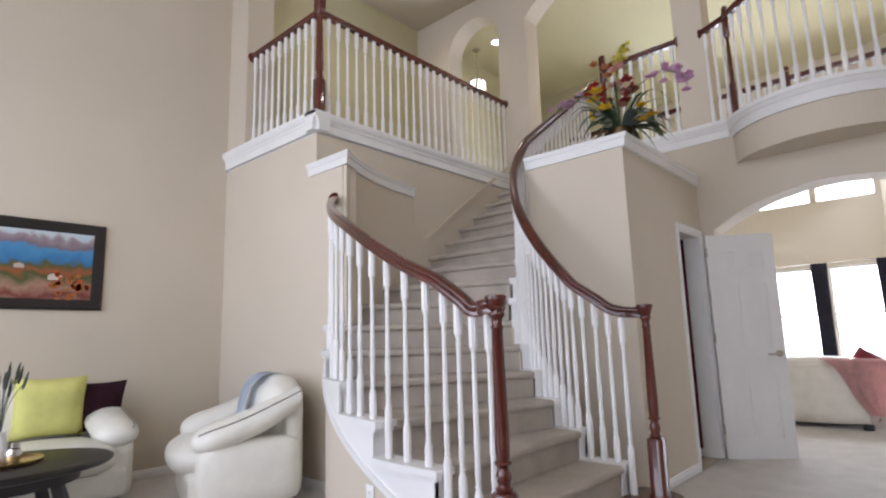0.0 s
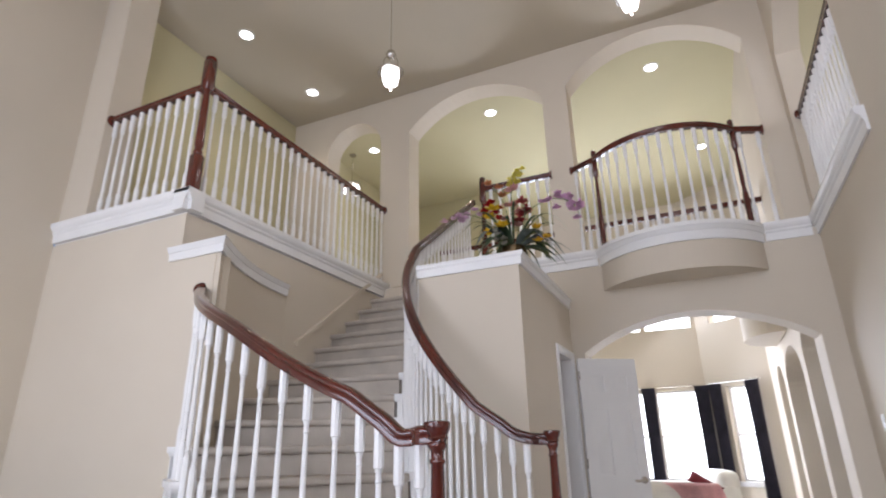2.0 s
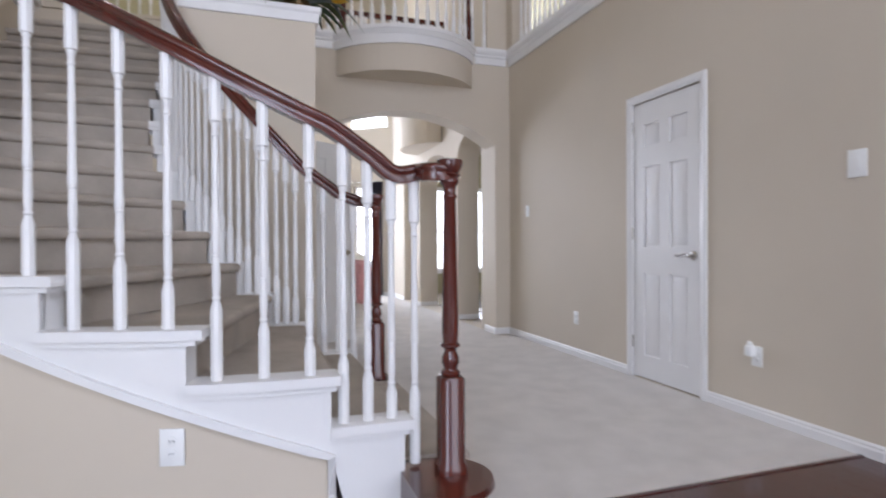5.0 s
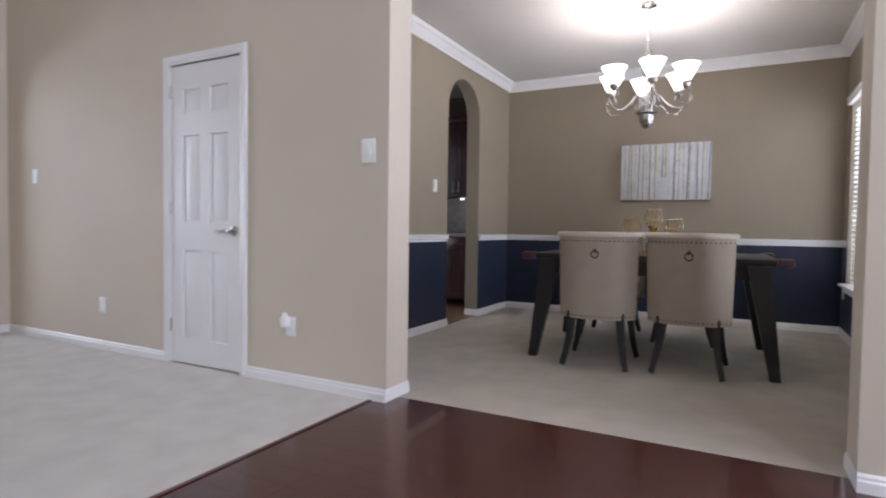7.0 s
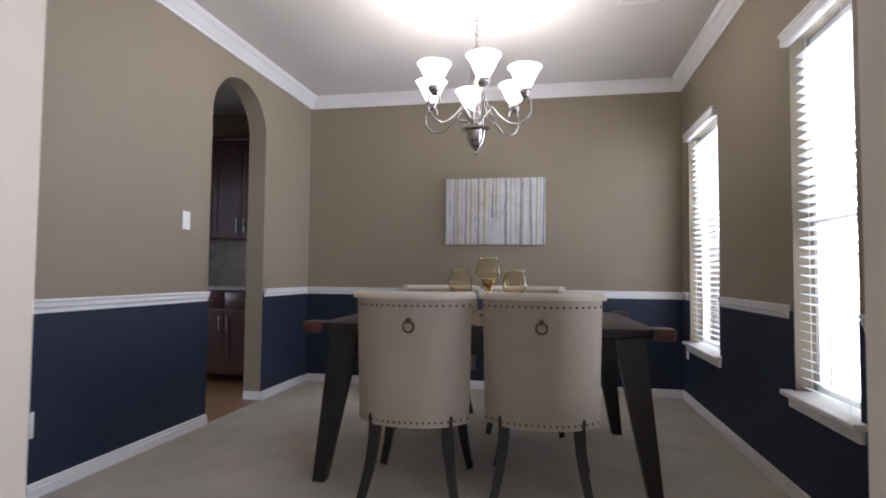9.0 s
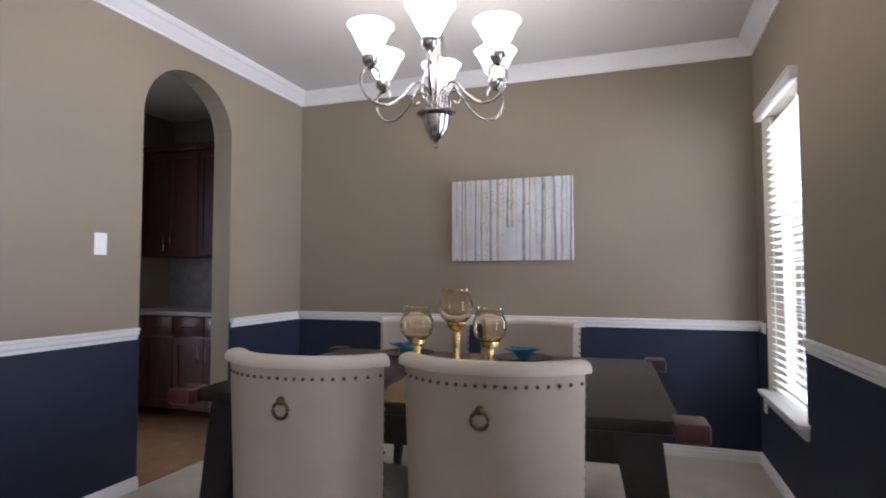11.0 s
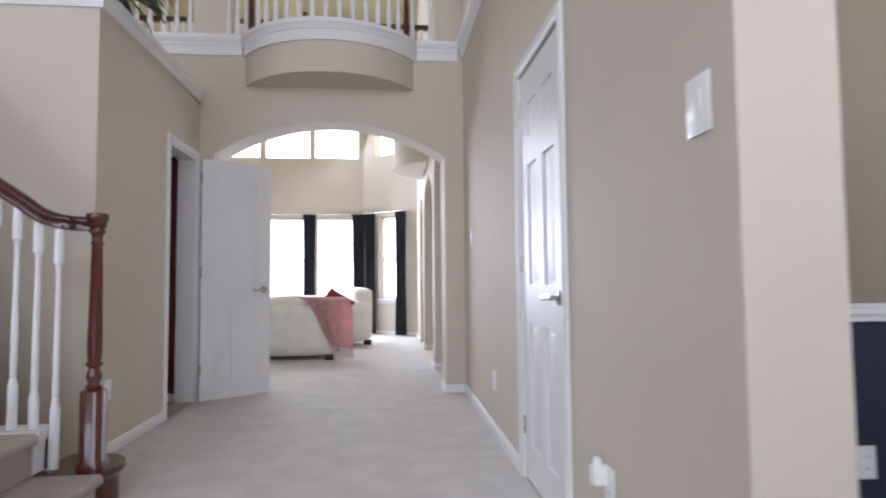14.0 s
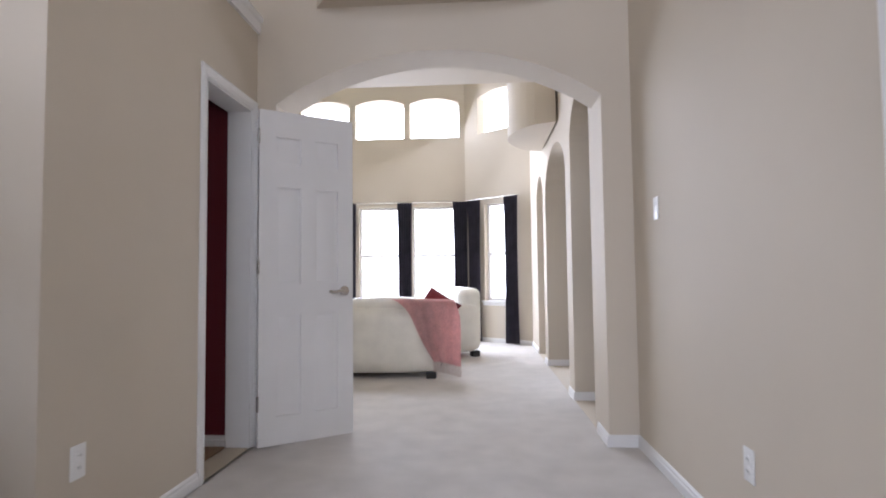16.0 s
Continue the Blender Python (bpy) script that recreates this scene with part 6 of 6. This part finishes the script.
CTX, CTY = -4.05, 0.50
coffee_table(CTX, CTY)
bm = B()
lathe(bm, [(0.2, 0), (0.215, 0.004), (0.22, 0.022), (0.214, 0.022), (0.2, 0.008), (0.0, 0.008)], 32, pose(CTX - 0.02, CTY + 0.08, 0.501))
tagged(obj("serving_tray", bm, GOLD, None, "", 50), "round gold serving tray on the coffee table", "tray")
for dx, dy, h, r in ((0.05, 0.12, 0.075, 0.042), (-0.06, 0.14, 0.1, 0.035), (0.0, 0.03, 0.06, 0.03), (-0.1, 0.04, 0.06, 0.045)):
    bm = B()
    lathe(bm, [(r * 0.7, 0), (r, h * 0.3), (r, h * 0.7), (r * 0.8, h), (r * 0.74, h), (r * 0.9, h * 0.7), (r * 0.6, h * 0.1)], 20, pose(CTX - 0.02 + dx, CTY + 0.08 + dy - 0.06, 0.5095))
    tagged(obj("votive_cup", bm, NICKEL, None, "", 50), "small mirrored silver votive cup on the tray", "candle holder", "votive cups")
vase = thing("vase", (CTX - 0.05, CTY + 0.08, 0.5095), "white ceramic vase with dark grass stems on the tray", "vase")
bm = B()
lathe(bm, [(0.035, 0), (0.05, 0.04), (0.046, 0.11), (0.032, 0.15), (0.036, 0.17), (0.03, 0.17), (0.026, 0.15)], 24)
part("body", bm, PLASTIC, vase, "", 60)
rv = random.Random(11)
STEMS = material("dark_grass", (0.05, 0.06, 0.045), 0.8, vary=0.2, vary_scale=30)
for i in range(14):
    a, L = rv.uniform(0, 6.28), rv.uniform(0.22, 0.38)
    sp = rv.uniform(0.03, 0.16)
    bm = B()
    e1 = Vector((sp * math.cos(a), sp * math.sin(a), 0.16 + L))
    tube(bm, curve_pts([Vector((0, 0, 0.1)), Vector((0.3 * e1.x, 0.3 * e1.y, 0.2 + L * 0.4)), e1], 4), 0.002, 5)
    lathe(bm, [(0.002, 0), (0.008, 0.02), (0.009, 0.06), (0.002, 0.11)], 8, Matrix.Translation(e1 * 0.82 + Vector((0, 0, 0.02))) @ Vector((0, 0, 1)).rotation_difference(e1).to_matrix().to_4x4())
    part("stem", bm, STEMS, vase)


def landscape():
    p = thing("framed_painting", (LIV_X + 0.001, 0.80, 1.84), "dark wood framed painting of a lake and red-roofed village", "painting")
    w, h = 0.66, 0.371
    bm = B()
    prof = [(0.0, 0.0), (0.0, 0.02), (0.02, 0.034), (0.06, 0.028), (0.09, 0.014), (0.09, 0.0)]
    path = [(-w, -h), (w, -h), (w, h), (-w, h)]
    rings = []
    for n, (y, z) in enumerate(path):
        sy, sz = (1 if y < 0 else -1), (1 if z < 0 else -1)
        rings.append([bm.verts.new((v, y + sy * u, z + sz * u)) for u, v in prof])
    for i in range(4):
        a, b = rings[i], rings[(i + 1) % 4]
        for k in range(len(prof)):
            bm.faces.new((a[k], a[(k + 1) % len(prof)], b[(k + 1) % len(prof)], b[k]))
    part("frame", bm, ESPRESSO, p, "dark wood frame")
    m = bpy.data.materials.new("lake_village_paint")
    m.use_nodes = True
    t = m.node_tree
    co, sep, nz, add, rp = t.nodes.new("ShaderNodeTexCoord"), t.nodes.new("ShaderNodeSeparateXYZ"), t.nodes.new("ShaderNodeTexNoise"), t.nodes.new("ShaderNodeMath"), t.nodes.new("ShaderNodeValToRGB")
    nz.inputs["Scale"].default_value, nz.inputs["Detail"].default_value = 9, 4
    add.operation = "MULTIPLY_ADD"
    mr = t.nodes.new("ShaderNodeMapRange")
    mr.inputs["From Min"].default_value, mr.inputs["From Max"].default_value = -0.33, 0.33
    t.links.new(co.outputs["Object"], sep.inputs["Vector"])
    t.links.new(co.outputs["Object"], nz.inputs["Vector"])
    t.links.new(sep.outputs["Z"], mr.inputs["Value"])
    add.inputs[1].default_value = 0.28
    t.links.new(nz.outputs["Fac"], add.inputs[0])
    t.links.new(mr.outputs["Result"], add.inputs[2])
    sub = t.nodes.new("ShaderNodeMath")
    sub.operation = "SUBTRACT"
    sub.inputs[1].default_value = 0.14
    t.links.new(add.outputs["Value"], sub.inputs[0])
    t.links.new(sub.outputs["Value"], rp.inputs["Fac"])
    e = rp.color_ramp.elements
    e[0].position, e[0].color = 0.0, (0.28, 0.16, 0.11, 1)
    e[1].position, e[1].color = 1.0, (0.45, 0.62, 0.72, 1)
    for pos, col in ((0.12, (0.16, 0.03, 0.02)), (0.22, (0.35, 0.2, 0.14)), (0.34, (0.06, 0.08, 0.02)), (0.42, (0.3, 0.09, 0.03)), (0.50, (0.08, 0.09, 0.03)), (0.56, (0.03, 0.16, 0.36)), (0.7, (0.06, 0.24, 0.46)), (0.74, (0.18, 0.13, 0.16)), (0.84, (0.3, 0.24, 0.26)), (0.88, (0.5, 0.56, 0.6))):
        q = e.new(pos)
        q.color = (*col, 1)
    b = t.nodes["Principled BSDF"]
    b.inputs["Roughness"].default_value = 0.5
    t.links.new(rp.outputs["Color"], b.inputs["Base Color"])
    bm = B()
    box(bm, 0.002, -w + 0.085, -h + 0.085, 0.014, w - 0.085, h - 0.085)
    part("canvas", bm, m, p, "oil painting of a blue lake and village")
    for y, z, s, col in ((0.30, -0.1, 0.05, (0.55, 0.5, 0.42)), (0.05, -0.02, 0.035, (0.5, 0.42, 0.36)), (-0.2, 0.05, 0.03, (0.5, 0.36, 0.3))):
        bm = B()
        for yy, zz, ww, hh in ((y, z, s, s * 0.5),):
            vs = [bm.verts.new((0.0152, yy + a * ww, zz + c * hh)) for a, c in ((-1, -1), (1, -1), (1, 0.6), (0, 1.5), (-1, 0.6))]
            bm.faces.new(vs)
        part("painted_house", bm, material("painted_house", col, 0.6), p)
    red = material("painted_foliage_red", (0.42, 0.05, 0.02), 0.6, vary=0.3, vary_scale=30, dark=(0.3, 0.18, 0.03))
    bm = B()
    r = random.Random(5)
    for _ in range(60):
        bmesh.ops.create_circle(bm, cap_ends=True, segments=7, radius=r.uniform(0.008, 0.022), matrix=pose(0.0158, r.gauss(0.42, 0.09), r.gauss(-0.16, 0.05), 0, 90, 0))
    tagged(part("foliage_paint", bm, red, p, "red foliage dabs of paint"), kind="stuff")


landscape()


# ---- great room ----
def great_sofa():
    s = thing("sofa", (-1.94, 7.66, 0), "cream leather sofa seen from behind, on dark block feet", "sofa")
    bm = B()
    soft_block(bm, -0.75, 0.0, 0.06, 1.30, 0.24, 0.70, 0.05, 0.012)
    part("back", bm, LEATHER, s, "", 70)
    for i in range(2):
        bm = B()
        soft_block(bm, -0.72 + i, 0.06, 0.58, 0.26 + i, 0.34, 0.79, 0.09, 0.02)
        part("back_cushion", bm, LEATHER, s, "", 70)
    bm = B()
    soft_block(bm, -0.75, 0.2, 0.06, 1.30, 1.0, 0.42, 0.07, 0.02)
    part("seat", bm, LEATHER, s, "", 70)
    for x in (-0.68, 1.22):
        for y in (0.06, 0.9):
            bm = B()
            box(bm, x - 0.05, y - 0.04, 0, x + 0.05, y + 0.04, 0.065, 0.005)
            part("foot", bm, ESPRESSO, s, "dark block foot")


great_sofa()
arm2 = thing("armchair", (-0.80, 9.45, 0), "cream leather armchair beside the bay windows", "armchair", "", -62)
for nm, bx in (("base", (-0.4, -0.42, 0.07, 0.4, 0.42, 0.40)), ("seat_cushion", (-0.32, -0.45, 0.36, 0.32, 0.2, 0.5)), ("back", (-0.42, 0.16, 0.3, 0.42, 0.46, 0.86)), ("arm", (-0.50, -0.44, 0.08, -0.3, 0.4, 0.66)), ("arm", (0.3, -0.44, 0.08, 0.50, 0.4, 0.66))):
    bm = B()
    soft_block(bm, *bx, 0.08, 0.02, 6)
    part(nm, bm, LEATHER, arm2, "", 70)
for x in (-0.38, 0.38):
    for y in (-0.36, 0.36):
        bm = B()
        box(bm, x - 0.05, y - 0.05, 0, x + 0.05, y + 0.05, 0.075, 0.005)
        part("foot", bm, ESPRESSO, arm2, "dark block foot")
pillow("pillow", pose(-0.74, 8.5, 0.63, -30, 30, -20), 0.22, RUST, "wine red square pillow on the cream sofa")
bm = B()
pink = new("knit_throw")
tagged(pink, "dusty pink knitted throw with a cream fringe over the sofa back", "blanket")
n = 22
rows = []
prof = curve_pts([Vector((0, 0.26, 0.77)), Vector((0, 0.14, 0.81)), Vector((0, 0.01, 0.78)), Vector((0, -0.022, 0.66)), Vector((0, -0.03, 0.4)), Vector((0, -0.035, 0.2))], 6)
for k, p in enumerate(prof):
    t = k / (len(prof) - 1)
    xl = -1.13 + 0.44 * max(0, t - 0.25) / 0.75
    xr = -0.54 + 0.12 * min(1, t * 1.6)
    rows.append([bm.verts.new((xl + (xr - xl) * i / n, 7.66 + p.y + (0.012 * math.sin(i * 1.1 + k * 0.3) if k > 8 else 0) - (0.0 if i < n - 3 else 0.0), p.z - 0.14 * t * (i / n) ** 1.5 * 0.4 - 0.02)) for i in range(n + 1)])
for a, b in zip(rows, rows[1:]):
    for i in range(n):
        bm.faces.new((a[i], a[i + 1], b[i + 1], b[i]))
ends = [v.co.copy() for v in rows[-1]]
bmesh.ops.solidify(bm, geom=bm.faces[:], thickness=0.01)
part("cloth", bm, PINK, pink, "", 80)
bm = B()
for i in range(60):
    f = i / 59 * n
    a, b = ends[int(min(n - 1, f))], ends[int(min(n - 1, f)) + 1]
    p = a.lerp(b, f - int(min(n - 1, f)))
    tube(bm, [p, p + Vector((0.004 * math.sin(i), -0.003, -0.05)), p + Vector((0.012 * math.sin(i * 1.7), -0.002, -0.10))], 0.0022, 4)
tagged(part("fringe", bm, FRINGE, pink, "cream fringe"), kind="stuff")


def curtain(x, y, w, a, top=2.2):
    """A hanging pleated panel; a: turn of its line in plan."""
    c = thing("curtain", (x, y, 0.02), "charcoal pleated curtain panel hanging to the floor", "curtain", "great room curtains", a)
    bm = B()
    n, rows = 40, []
    for k in range(9):
        t = k / 8
        z = t * top
        ww = w * (1.0 - 0.12 * math.sin(math.pi * t))
        rows.append([bm.verts.new((-ww / 2 + ww * i / n, 0.03 * math.sin(i * 0.95) * (1 - 0.35 * t), z)) for i in range(n + 1)])
    for p, q in zip(rows, rows[1:]):
        for i in range(n):
            bm.faces.new((p[i], p[i + 1], q[i + 1], q[i]))
    bmesh.ops.solidify(bm, geom=bm.faces[:], thickness=0.004)
    part("panel", bm, CURTAIN, c, "", 80)


CY = GREAT_Y - 0.1
for x in (-3.2, -2.34, -1.43, -0.53):
    curtain(x, CY, 0.24, 0)
bdir = Vector((math.cos(radians(-38)), math.sin(radians(-38)), 0))
bn = Vector((-bdir.y, bdir.x, 0)) * -0.1
for d in (0.25, 0.95):
    p = Vector((-0.45, GREAT_Y, 0)) + bdir * d + bn
    curtain(p.x, p.y, 0.25, -38)
rod = thing("curtain_rod", (0, 0, 0), "thin metal curtain rod across the great room windows", "curtain rod", "curtain rods")
bm = B()
tube(bm, [Vector((-3.6, CY, 2.22)), Vector((-0.6, CY, 2.22))], 0.009, 8)
part("rod", bm, NICKEL, rod)
rod = thing("curtain_rod", (0, 0, 0), "thin metal curtain rod across the bay window", "curtain rod", "curtain rods")
bm = B()
p0, p1 = Vector((-0.45, GREAT_Y, 2.22)) + bdir * 0.10 + bn, Vector((-0.45, GREAT_Y, 2.22)) + bdir * 1.12 + bn
tube(bm, [p0, p1], 0.009, 8)
part("rod", bm, NICKEL, rod)
# bowed balcony on the great room's east wall
bm = B()
ra = [Vector((0.51 - 0.42 * math.sin(math.pi * i / 16) ** 0.5, 7.95 + 0.62 * (i / 8 - 1), 2.45)) for i in range(17)]
prism(bm, ra, [p + Vector((0, 0, 0.62)) for p in ra])
setting("balcony_great", bm, PAINT)
